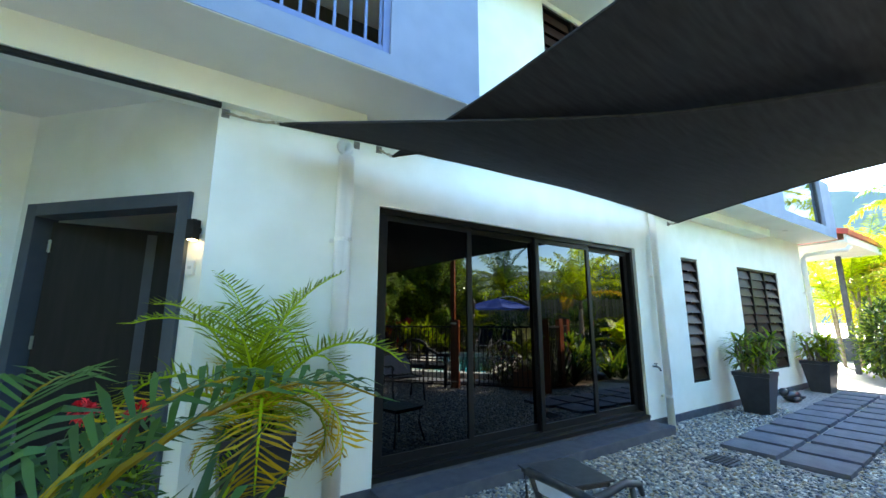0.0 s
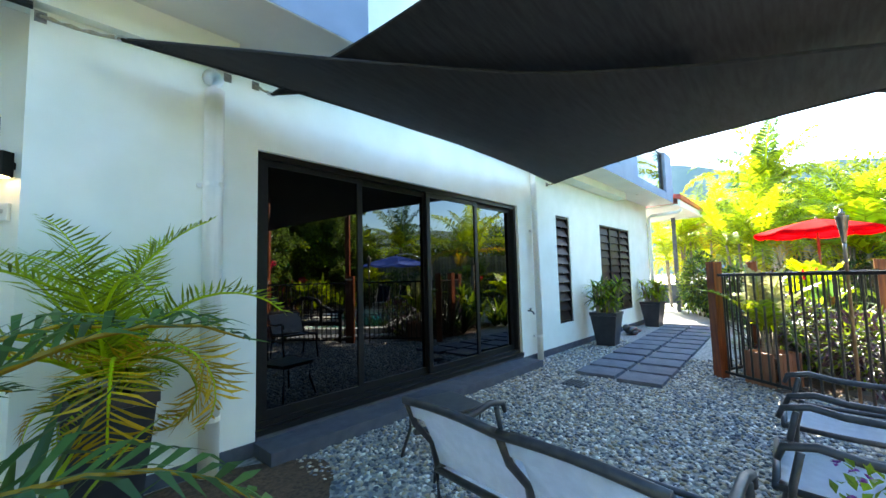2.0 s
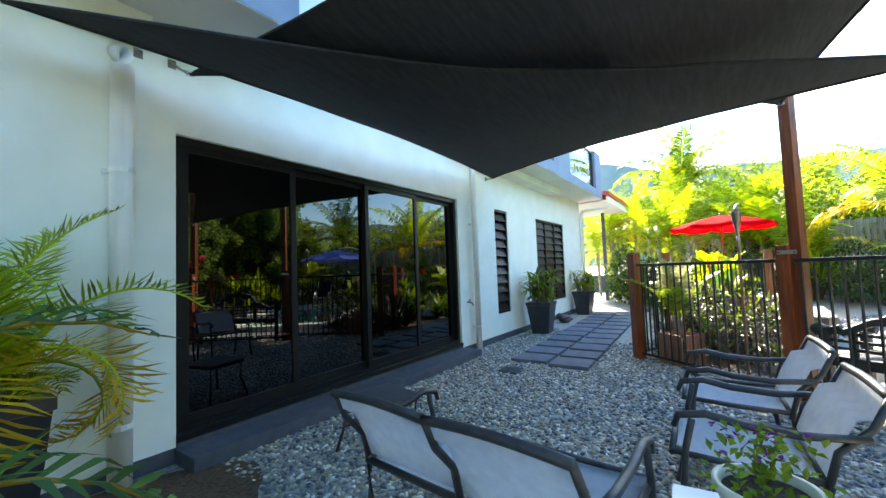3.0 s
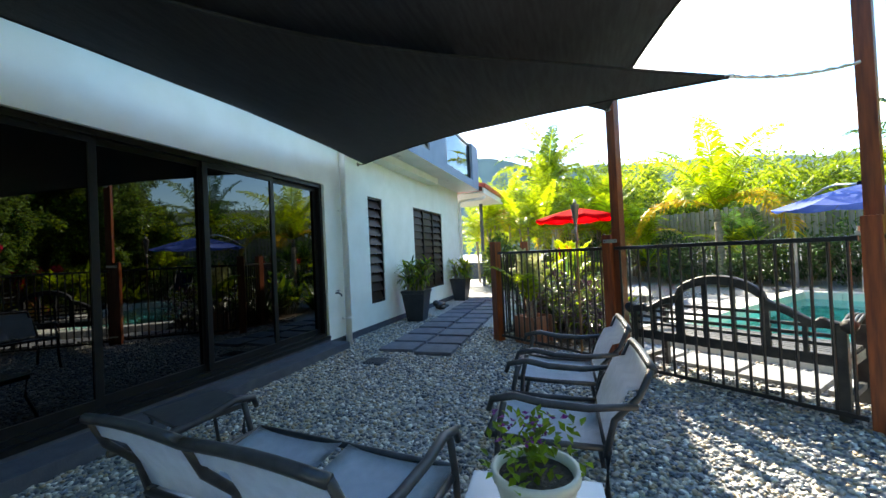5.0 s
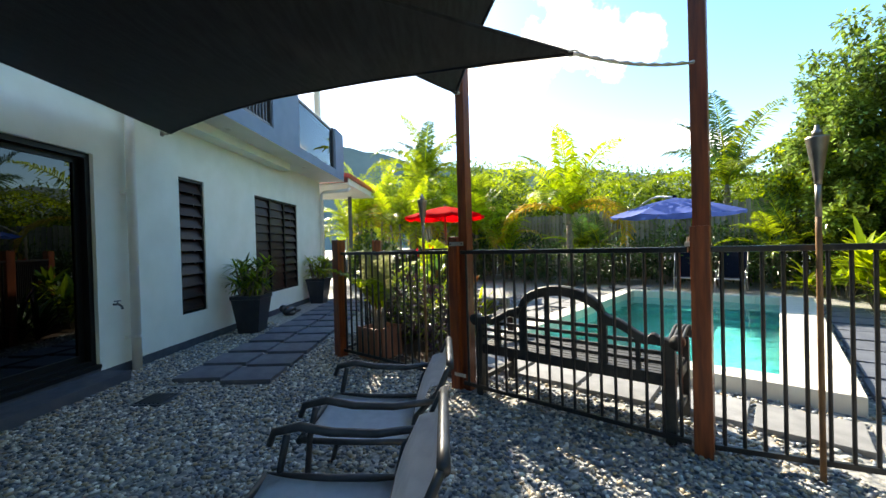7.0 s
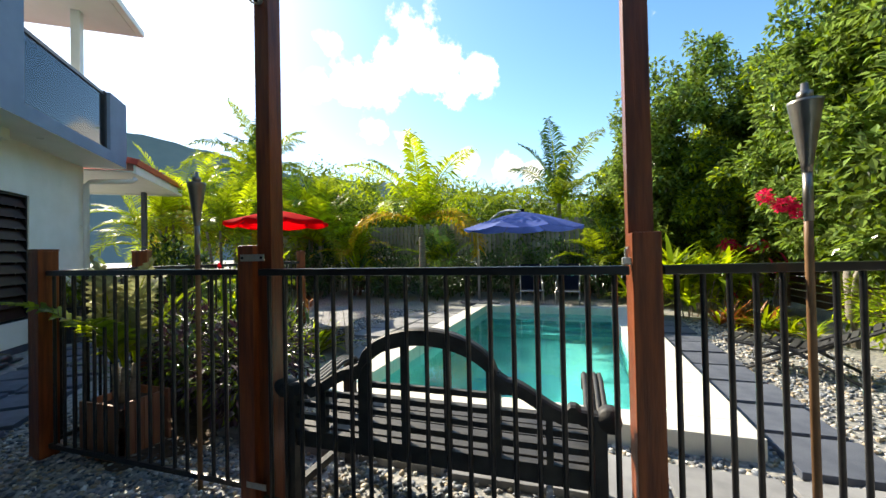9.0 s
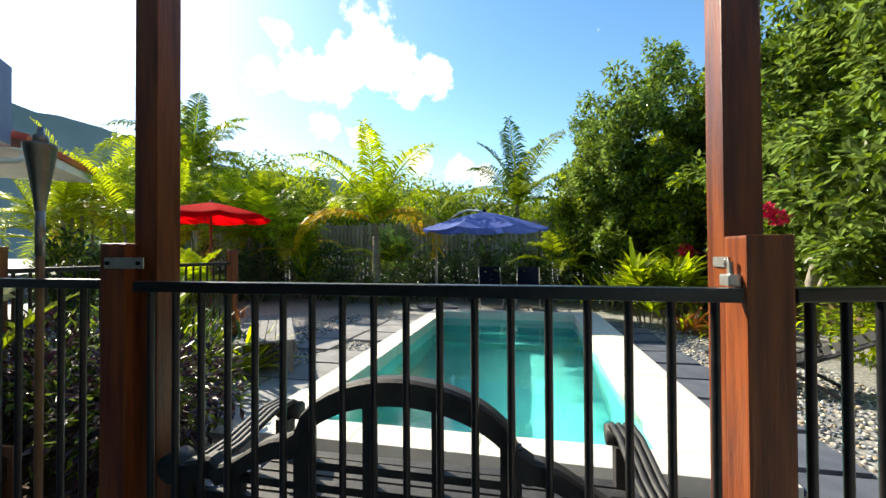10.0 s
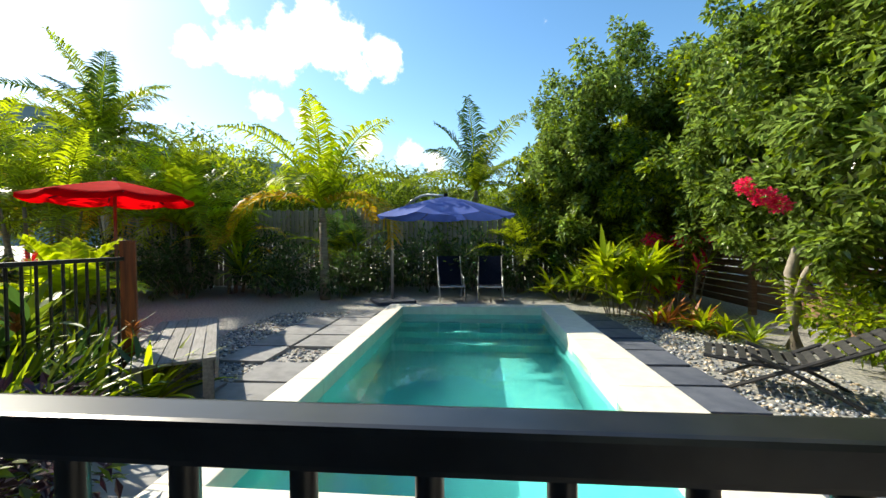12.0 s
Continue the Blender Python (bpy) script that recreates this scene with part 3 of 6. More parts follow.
M["lampglow"] = bpy.data.materials.new("lamp_glow")
M["lampglow"].use_nodes = True
M["lampglow"].node_tree.nodes["Principled BSDF"].inputs["Emission Color"].default_value = (1, 0.7, 0.35, 1)
M["lampglow"].node_tree.nodes["Principled BSDF"].inputs["Emission Strength"].default_value = 6
wall_fixtures()


# ---- balconies ----
def balustrade(name, label, x0, x1, y, z0, z1, step, material):
    b = thing(name, label, "balustrade", x0, y, 0)
    w = x1 - x0
    part("rail", box(0, w, -0.025, 0.025, z1 - 0.04, z1), material, b)
    part("rail", box(0, w, -0.02, 0.02, z0, z0 + 0.04), material, b)
    part("end_post", box(w - 0.05, w, -0.027, 0.027, z0 - 0.03, z1 + 0.03), material, b)
    n = int(w / step)
    me = box(-0.009, 0.009, -0.009, 0.009, z0 + 0.04, z1 - 0.04)
    first = part("bar", me, material, b)
    first.location.x = step * 0.5
    for i in range(1, n):
        o = new("bar", first.data)
        o.parent, o.location = b, (step * (i + 0.5), 0, 0)
    return b


balustrade("balustrade", "blue painted metal balustrade with upright bars", -1.6, 1.6, 3.39, 3.19, 4.25, 0.11, M["bluebars"])
balustrade("balustrade", "black metal balustrade across the upper opening", 6.4, 8.0, 3.39, 3.25, 4.2, 0.1, M["fence"])


def upper_parts():
    g = thing("glass_balustrade", "clear glass balcony balustrade with a black top rail", "balustrade", 9.05, 3.42, 0)
    part("glass", box(0.02, 2.14, -0.006, 0.006, 3.22, 4.12), M["clear"], g)
    part("rail", box(0.0, 2.2, -0.025, 0.025, 4.12, 4.17), M["fence"], g)
    part("end_post", box(2.13, 2.2, -0.03, 0.03, 3.19, 4.2), M["fence"], g)
    part("base_channel", box(0.0, 2.13, -0.02, 0.02, 3.19, 3.22), M["steel"], g)
    p = thing("balcony_post", "square white balcony post holding up the roof", "post", 10.86, 3.62, 3.12)
    part("post", box(-0.06, 0.06, -0.06, 0.06, 0, 2.21), M["pipe"], p)
    part("base_plate", box(-0.08, 0.08, -0.08, 0.08, 0, 0.02), M["galv"], p)
    gt = thing("gutter", "white metal gutter along the upper eave", "gutter", 0, 3.0, 5.36)
    part("trough", box(-4.5, 11.47, -0.1, -0.002, -0.02, 0.09, None, 0.01), M["pipe"], gt)
    # low roof beyond the house
    r = thing("side_roof", "low red metal roof with white fascia and lining", "roof", 12.0, 3.25, 0)
    part("lining", box(0.0, 2.95, 0.02, 6.0, 2.96, 2.99), M["soffit"], r)
    part("fascia", box(0.0, 2.98, -0.02, 0.02, 2.93, 3.1), M["pipe"], r)
    part("barge", box(2.95, 2.98, 0.02, 6.0, 2.93, 3.1), M["pipe"], r)
    sl = pose(0, -0.06, 3.1, 12, 0, 0)
    part("roof_sheet", box(-0.05, 3.05, 0, 6.2, -0.0, 0.09, sl), M["redroof"], r)
    for i in range(16):
        part("roof_rib", box(-0.02 + 0.2 * i, 0.02 + 0.2 * i, 0, 6.2, 0.09, 0.115, sl), M["redroof"], r)
    q = thing("roof_post", "slender dark post under the low roof", "post", 14.6, 3.95, 0)
    part("post", box(-0.05, 0.05, -0.05, 0.05, 0, 2.955), M["plinth"], q)
    part("base_plate", box(-0.08, 0.08, -0.08, 0.08, 0, 0.012), M["galv"], q)


upper_parts()
for x, y in ((7.2, 3.62), (9.9, 3.62), (0.3, 4.4)):
    d = thing("downlight", "small round white downlight set in the soffit", "downlight", x, y, 2.985, 0, "soffit downlights")
    part("ring", tube([(0, 0, 0.0), (0, 0, 0.009)], 0.05, 20), M["pipe"], d)
    part("lens", tube([(0, 0, -0.004), (0, 0, 0.0)], 0.036, 16), M["galv"], d)

# ---- pool fence ----
P0, P1, P2, P3, P4 = (8.72, 0.234), (6.273, 1.803), (5.159, 0.339), (4.14, -1.05), (3.24, -3.05)
R2, R3 = (5.103, 0.38), (4.035, -0.963)   # the fence line on the court side of the tall posts
RT = 1.211


def fence_post(p, rz, tall, stub_shift, label):
    t = thing("timber_post", label, "post", p[0], p[1], 0, rz, "timber fence posts")
    if tall:
        part("tall_post", box(-0.044, 0.044, -0.044, 0.044, 0, tall, None, 0.005), M["timber"], t)
        s = stub_shift
        sy = -0.095 if s > 0 else -0.03
        part("stub_post", box(s - 0.048, s + 0.048, sy - 0.048, sy + 0.048, 0, 1.33, None, 0.006), M["timber"], t)
        if s < 0:
            x0, x1, yb = s - 0.03, 0.03, -0.079
            part("bracket", box(x0, x1, yb, yb + 0.004, 1.25, 1.285), M["galv"], t, "galvanised steel strap")
            for x in (x0 + 0.015, x1 - 0.015):
                part("screw", tube([(x, yb, 1.267), (x, yb - 0.006, 1.267)], 0.007, 6), M["black_al"], t)
            part("foot_bracket", box(x0 + 0.02, x1 - 0.01, yb, yb + 0.004, 0.12, 0.15), M["galv"], t)
        else:
            part("bracket", box(-0.05, -0.046, -0.075, 0.0, 1.255, 1.28), M["galv"], t, "galvanised steel gate bracket")
            part("screw", tube([(-0.056, -0.06, 1.267), (-0.048, -0.06, 1.267)], 0.008, 8), M["galv"], t)
            part("hinge_plate", box(-0.044, 0.03, -0.05, -0.046, 1.25, 1.285, None, 0.001), M["galv"], t, "galvanised hinge plate")
            part("latch", box(-0.075, -0.046, -0.125, -0.085, 1.213, 1.24, None, 0.004), M["galv"], t, "galvanised rail latch")
            part("latch_pin", tube([(-0.06, -0.105, 1.235), (-0.06, -0.105, 1.27)], 0.007, 8), M["galv"], t)
    else:
        part("stub_post", box(-0.055, 0.055, -0.055, 0.055, 0, 1.34, None, 0.006), M["timber"], t)
        part("cap", box(-0.058, 0.058, -0.058, 0.058, 1.34, 1.352, None, 0.003), M["timber"], t)


def fence_run(p, q, start=0.06, end=0.06, label="black tubular steel pool fence panel"):
    d = Vector((q[0] - p[0], q[1] - p[1], 0))
    L = d.length
    f = thing("pool_fence", label, "fence", p[0], p[1], 0, math.degrees(math.atan2(d.y, d.x)), "pool fence panels")
    part("top_rail", box(start, L - end, -0.02, 0.02, RT - 0.033, RT, None, 0.005), M["fence"], f)
    part("bottom_rail", box(start, L - end, -0.012, 0.012, 0.06, 0.09, None, 0.003), M["fence"], f)
    n = int((L - start - end) / 0.0905)
    first = part("picket", tube([(0, 0, 0.09), (0, 0, RT - 0.033)], 0.0105, 8, False), M["fence"], f, smooth=True)
    first.location.x = start + 0.05
    for i in range(1, n):
        o = new("picket", first.data)
        o.parent, o.location = f, (start + 0.05 + i * (L - start - end - 0.1) / (n - 1), 0, 0)


fence_post(P1, 52, 0, 0, "short red-stained timber post at the fence corner")
fence_post(P2, 232, 3.1, -0.09, "tall red-stained timber post with a short post strapped to it")
fence_post(P3, 233, 3.3, 0.002, "tall orange-stained timber post with a short post bolted to it")
fence_post(P0, 0, 0, 0, "short red-stained timber post among the plants")
fence_run(P1, P2, 0.06, 0.16)
fence_run(R2, R3, 0.0, 0.05)
fence_run(R3, P4, 0.06, 0.06)
fence_run((7.0, 1.5), P0)
fence_post((7.0, 1.5), 0, 0, 0, "short red-stained timber post among the plants")
fence_run(P1, (7.0, 1.5))
fence_post(P4, 60, 0, 0, "short red-stained timber post at the fence end")

# ---- shade sails ----
SAIL_A = [(0.98, 3.76, 2.645), (6.3, 3.8, 2.684), (3.765, -0.2, 2.215)]
SAIL_B = [(1.85, 3.8, 2.63), (5.085, 0.385, 2.55), (2.0, -0.85, 2.9)]


def sail(c, sag, dip, n=30):
    c = [Vector(p) for p in c]
    mid = (c[0] + c[1] + c[2]) / 3
    bm = bmesh.new()
    vs = {}
    for i in range(n + 1):
        for j in range(n + 1 - i):
            u, v = i / n, j / n
            w = 1 - u - v
            p = c[0] * w + c[1] * u + c[2] * v
            k = 0.0
            for a, b, o, g in ((u, v, w, sag[0]), (v, w, u, sag[1]), (w, u, v, sag[2])):
                if o < 0.4:
                    k = max(k, g * 4 * a * b * (1 - o / 0.4))
            p = p + (mid - p) * k
            p.z -= dip * 27 * u * v * w
            p.z += 0.012 * noise.noise(p * 1.3)
            vs[i, j] = bm.verts.new(p)
    for i in range(n):
        for j in range(n - i):
            bm.faces.new((vs[i, j], vs[i + 1, j], vs[i, j + 1]))
            if i + j < n - 1:
                bm.faces.new((vs[i + 1, j], vs[i + 1, j + 1], vs[i, j + 1]))
    rims = []
    for e in ([(i, 0) for i in range(n + 1)], [(0, j) for j in range(n + 1)], [(n - j, j) for j in range(n + 1)]):
        rims.append([vs[k].co.copy() for k in e])
    return bm, rims


def make_sail(c, ties, label, sag):
    t = thing("shade_sail", label, "shade sail", 0, 0, 0, 0, "shade sails")
    bm, rims = sail(c, sag, 0.1)
    part("cloth", bm, M["sail"], t, smooth=True)
    for r in rims:
        part("hem", tube(r, 0.011, 6), M["sail"], t, smooth=True)
    for k, (x, y, z) in ties:
        a, b = Vector(c[k]), Vector((x, y, z))
        part("corner_ring", tube([a + 0.03 * Vector((math.cos(q / 8 * 6.283), math.sin(q / 8 * 6.283), 0)) for q in range(9)], 0.005, 5, False), M["galv"], t)
        n = max(3, int((b - a).length / 0.05))
        pts = [a.lerp(b, i / n) + Vector((0, 0, -0.04 * (b - a).length * 4 * (i / n) * (1 - i / n) + 0.004 * (i % 2))) for i in range(n + 1)]
        part("tie", tube(pts, [0.007 + 0.005 * (i % 2) for i in range(n + 1)], 6), M["rope"] if b.y > 3 else M["galv"], t)


make_sail(SAIL_A, [(0, (0.66, 3.985, 2.735)), (1, (6.42, 3.99, 2.72)), (2, (4.105, -1.0, 2.29))], "black woven shade sail tied to the house and a timber post", (0.15, 0.33, 0.16))
make_sail(SAIL_B, [(0, (1.81, 3.99, 2.75)), (1, (5.125, 0.375, 2.565))], "black woven shade sail stretched above the gravel court", (0.16, 0.16, 0.16))
for x, z in ((0.66, 2.735), (1.613, 2.74), (1.81, 2.75), (6.42, 2.72)):
    h = thing("wall_hook", "small rusty eye plate screwed to the wall", "hook", x, W, z, 0, "wall hooks")
    part("plate", box(-0.025, 0.025, -0.008, 0.0, -0.03, 0.03), M["torchhead"], h)
    part("eye", tube([(0.018 * math.cos(q / 8 * 6.283), -0.02, 0.018 * math.sin(q / 8 * 6.283)) for q in range(9)], 0.005, 5, False), M["torchhead"], h)
# ---- sling furniture ----
def sling_seat(name, label, cat, x, y, rz, width, bays, back_h, group=""):
    """A steel-framed sling seat: it faces its own +x, with its back at x = 0."""
    c = thing(name, label, cat, x, y, 0, rz, group)
    h = width / 2
    sz, sd = 0.4, 0.52
    ft = M["chairframe"]
    rec = 0.13
    for s in (-1, 1):
        part("leg", tube([(0.03, s * h, 0), (0.06, s * h, 0.2), (0.05, s * h, sz - 0.02)], 0.014, 8), ft, c, smooth=True)
        part("leg", tube([(sd + 0.05, s * h, 0), (sd, s * h, 0.2), (sd - 0.02, s * h, 0.42), (sd - 0.05, s * h, 0.55)], 0.014, 8), ft, c, smooth=True)
        part("armrest", tube([(-rec * 0.55, s * h, 0.565), (0.12, s * h, 0.545), (0.3, s * h, 0.555), (sd - 0.1, s * h, 0.58), (sd, s * h, 0.56), (sd + 0.02, s * h, 0.51)], [0.014, 0.017, 0.018, 0.018, 0.016, 0.012], 8), ft, c, smooth=True)
        part("back_post", tube([(0.06, s * h, sz - 0.05), (0.02, s * (h - 0.005), 0.5), (-rec * 0.6, s * (h - 0.01), back_h * 0.82), (-rec, s * (h - 0.02), back_h - 0.02)], 0.014, 8), ft, c, smooth=True)
        part("seat_rail", tube([(0.04, s * (h - 0.01), sz - 0.02), (sd * 0.6, s * (h - 0.01), sz - 0.015), (sd + 0.03, s * (h - 0.01), sz + 0.0)], 0.014, 8), ft, c, smooth=True)
    pts = []
    for b in range(bays):
        for k in range(7):
            u = (b + k / 6) / bays
            pts.append((-rec - 0.005, -h + 0.015 + (width - 0.03) * u, back_h - 0.02 + 0.012 * math.sin(math.pi * k / 6)))
    part("top_rail", tube(pts, 0.018, 8), ft, c, smooth=True)
    part("front_rail", tube([(sd + 0.03, -h, sz), (sd + 0.03, h, sz)], 0.014, 8), ft, c, smooth=True)
    part("rear_rail", tube([(0.05, -h, sz - 0.03), (0.05, h, sz - 0.03)], 0.016, 8), ft, c, smooth=True)
    for b in range(1, bays):
        yb = -h + width * b / bays
        part("mid_post", tube([(0.05, yb, sz - 0.03), (0.02, yb, 0.5), (-rec * 0.6, yb, back_h * 0.82), (-rec, yb, back_h - 0.02)], 0.016, 8), ft, c, smooth=True)
    for b in range(bays):
        y0, y1 = -h + width * b / bays + 0.018, -h + width * (b + 1) / bays - 0.018
        for nm, prof in (("back_sling", [(0.055, sz + 0.0), (0.02, 0.5), (-0.04, 0.62), (-rec * 0.75, back_h * 0.87), (-rec - 0.003, back_h - 0.01)]), ("seat_sling", [(0.05, sz - 0.02), (0.15, sz - 0.03), (0.35, sz - 0.02), (0.48, sz + 0.0), (sd + 0.03, sz + 0.013)])):
            bm = bmesh.new()
            n = 6
            g = [[bm.verts.new((px, y0 + (y1 - y0) * k / n, pz - (0.02 * math.sin(math.pi * k / n) if nm == "seat_sling" else 0))) for k in range(n + 1)] for px, pz in prof]
            for i in range(len(prof) - 1):
                for k in range(n):
                    bm.faces.new((g[i][k], g[i + 1][k], g[i + 1][k + 1], g[i][k + 1]))
            bmesh.ops.solidify(bm, geom=bm.faces[:], thickness=0.006)
            part(nm, bm, M["sling"], c, "grey woven sling fabric", smooth=True)
    return c


M["chairframe"] = mat("charcoal_chair_frame", (0.035, 0.035, 0.04), 0.42, 0.3, color2=(0.055, 0.055, 0.06), scale=25)
sling_seat("loveseat", "two-seat garden bench with grey sling panels in a charcoal frame", "loveseat", 1.86, 1.77, -6, 1.08, 2, 0.74)
sling_seat("sling_chair", "grey sling garden chair with a curved charcoal frame", "chair", 2.95, 0.6, 92, 0.56, 1, 0.73, "sling chairs")
sling_seat("sling_chair", "grey sling garden chair standing beside the pool fence", "chair", 3.76, 0.6, 92, 0.56, 1, 0.73, "sling chairs")


def small_table(name, label, x, y, rz, w, h, top):
    t = thing(name, label, "side table", x, y, 0, rz)
    bm = box(-w / 2, w / 2, -w / 2, w / 2, h - 0.012, h, None, 0.005)
    part("top", bm, top, t)
    for s in (-1, 1):
        part("apron", box(-w / 2 + 0.02, w / 2 - 0.02, s * (w / 2 - 0.025), s * (w / 2 - 0.025) + 0.012, h - 0.04, h - 0.012), M["chairframe"], t)
        part("apron", box(s * (w / 2 - 0.025), s * (w / 2 - 0.025) + 0.012, -w / 2 + 0.03, w / 2 - 0.04, h - 0.04, h - 0.012), M["chairframe"], t)
        for q in (-1, 1):
            part("leg", tube([(s * (w / 2 - 0.03), q * (w / 2 - 0.03), h - 0.02), (s * (w / 2 - 0.04), q * (w / 2 - 0.04), 0.2), (s * (w / 2 + 0.01), q * (w / 2 + 0.01), 0)], 0.011, 8), M["chairframe"], t, smooth=True)


small_table("side_table", "square side table with a pale frosted top", 2.12, 0.88, 4, 0.44, 0.42, M["glasstop"])
small_table("low_table", "low dark square table standing before the loveseat", 2.66, 2.9, -14, 0.42, 0.38, M["chairframe"])


# ---- the curved-back garden bench behind the fence ----
def garden_bench():
    b = thing("garden_bench", "black timber garden bench with an arched scroll back", "bench", 4.612, -0.317, 0, 52.5)
    b.scale.z = 0.98
    # own frame: +x along the back, back at y = 0, seat towards -y
    L = 0.70
    wd = M["bench"]
    for s in (-1, 1):
        part("back_leg", box(s * L - 0.03, s * L + 0.03, -0.03, 0.03, 0, 0.66, None, 0.005), wd, b)
        part("front_leg", box(s * L - 0.03, s * L + 0.03, -0.55, -0.49, 0, 0.58, None, 0.005), wd, b)
        part("side_rail", box(s * L - 0.02, s * L + 0.02, -0.49, -0.03, 0.34, 0.41), wd, b)
        part("stretcher", box(s * L - 0.018, s * L + 0.018, -0.49, -0.03, 0.12, 0.16), wd, b)
        arm = [(s * L, 0.02, 0.615), (s * L, -0.2, 0.62), (s * L, -0.4, 0.66), (s * L, -0.52, 0.655), (s * L, -0.58, 0.61), (s * L, -0.57, 0.57)]
        for k in range(4):
            xo = s * L - 0.036 + 0.024 * k
            part("arm_slat", tube([(xo, p[1], p[2]) for p in arm], [0.012] * 6, 6), wd, b, smooth=True)
        part("arm_scroll", tube([(s * L - 0.05, -0.56, 0.6), (s * L + 0.05, -0.56, 0.6)], 0.04, 12), wd, b, smooth=True)
    part("back_rail", box(-L + 0.03, L - 0.03, -0.025, 0.015, 0.36, 0.44, None, 0.004), wd, b)
    part("front_rail", box(-L + 0.03, L - 0.03, -0.545, -0.505, 0.33, 0.4, None, 0.004), wd, b)
    for k in range(8):
        y = -0.06 - 0.062 * k
        part("seat_slat", box(-L - 0.01, L + 0.01, y - 0.05, y, 0.412, 0.432, None, 0.004), wd, b)

    def crest(x):
        a = abs(x)
        if a < 0.31:
            return 0.74 + 0.225 * math.sqrt(max(0.0, 1 - (a / 0.34) ** 2))
        if a < 0.36:
            return 0.80 - (a - 0.31) * 0.6
        if a < 0.6:
            t = (a - 0.36) / 0.24
            return 0.77 - 0.105 * t * t * (3 - 2 * t)
        if a < 0.64:
            return 0.69
        return 0.665 + 0.01 * math.cos((a - 0.64) * 30)
    xs = [-0.76 + 1.52 * i / 76 for i in range(77)]
    bm = bmesh.new()
    rows = []
    for x in xs:
        z = crest(x)
        th = 0.075 if abs(x) < 0.36 else 0.06
        lo = z - th if abs(x) > 0.27 else 0.74 + 0.225 * math.sqrt(max(0.0, 1 - (abs(x) / 0.34) ** 2)) - 0.075
        rows.append([bm.verts.new((x, yy, zz)) for yy, zz in ((-0.028, lo), (0.028, lo), (0.028, z - 0.008), (0.018, z), (-0.018, z), (-0.028, z - 0.008))])
    for i in range(len(rows) - 1):
        for k in range(6):
            bm.faces.new((rows[i][k], rows[i + 1][k], rows[i + 1][(k + 1) % 6], rows[i][(k + 1) % 6]))
    bm.faces.new(rows[0])
    bm.faces.new(rows[-1][::-1])
    bmesh.ops.recalc_face_normals(bm, faces=bm.faces[:])
    part("crest_rail", bm, wd, b)
    for s in (-1, 1):
        part("crest_scroll", tube([(s * 0.74, -0.035, 0.645), (s * 0.74, 0.035, 0.645)], 0.042, 14), wd, b, smooth=True)
    for z in (0.505, 0.565, 0.625, 0.69):
        e = L - 0.03 if z < 0.6 else (L - 0.06 if z < 0.66 else 0.32)
        part("lattice_rail", box(-e, e, -0.014, 0.008, z - 0.012, z + 0.012), wd, b)
    for x in (-0.52, -0.3, -0.1, 0.1, 0.3, 0.52):
        wdt = 0.028 if abs(x) == 0.3 else 0.013
        part("lattice_upright", box(x - wdt, x + wdt, -0.02, 0.012 + 0.003, 0.44, crest(x) - 0.05), wd, b)


garden_bench()


# ---- pots, planter, torches ----
def square_pot(name, label, x, y, w, h, rz=0, group=""):
    p = thing(name, label, "plant pot", x, y, 0, rz, group)
    bm = bmesh.new()
    a, b = w * 0.34, w * 0.5
    t = 0.03
    r = [(a, 0), (b, h - 0.06), (b + 0.012, h - 0.055), (b + 0.012, h), (b - t, h), (b - t - 0.01, h - 0.1)]
    rings = [[bm.verts.new((s * q[0], u * q[0], q[1])) for s, u in ((-1, -1), (1, -1), (1, 1), (-1, 1))] for q in r]
    for i in range(len(r) - 1):
        for k in range(4):
            bm.faces.new((rings[i][k], rings[i][(k + 1) % 4], rings[i + 1][(k + 1) % 4], rings[i + 1][k]))
    bm.faces.new(rings[0][::-1])
    part("body", bm, M["pot"], p)
    part("soil", box(-b + t + 0.008, b - t - 0.008, -b + t + 0.008, b - t - 0.008, h - 0.1, h - 0.07), M["soil"], p)
    for z in (0.62, 0.7, 0.78):
        k = a + (b - a) * z
        part("groove", box(-k - 0.002, k * 0.5, -k - 0.003, -k + 0.01, h * z, h * z + 0.006), M["doorframe"], p)
    return p


square_pot("planter_pot", "tall black tapered square pot holding a golden palm", 0.95, 3.6, 0.35, 0.72)
square_pot("planter_pot", "black tapered square pot with a leafy shrub by the wall", 7.68, 3.62, 0.43, 0.58, 4, "wall pots")
square_pot("planter_pot", "black tapered square pot with a leafy shrub near the house corner", 10.76, 3.68, 0.42, 0.57, -3, "wall pots")


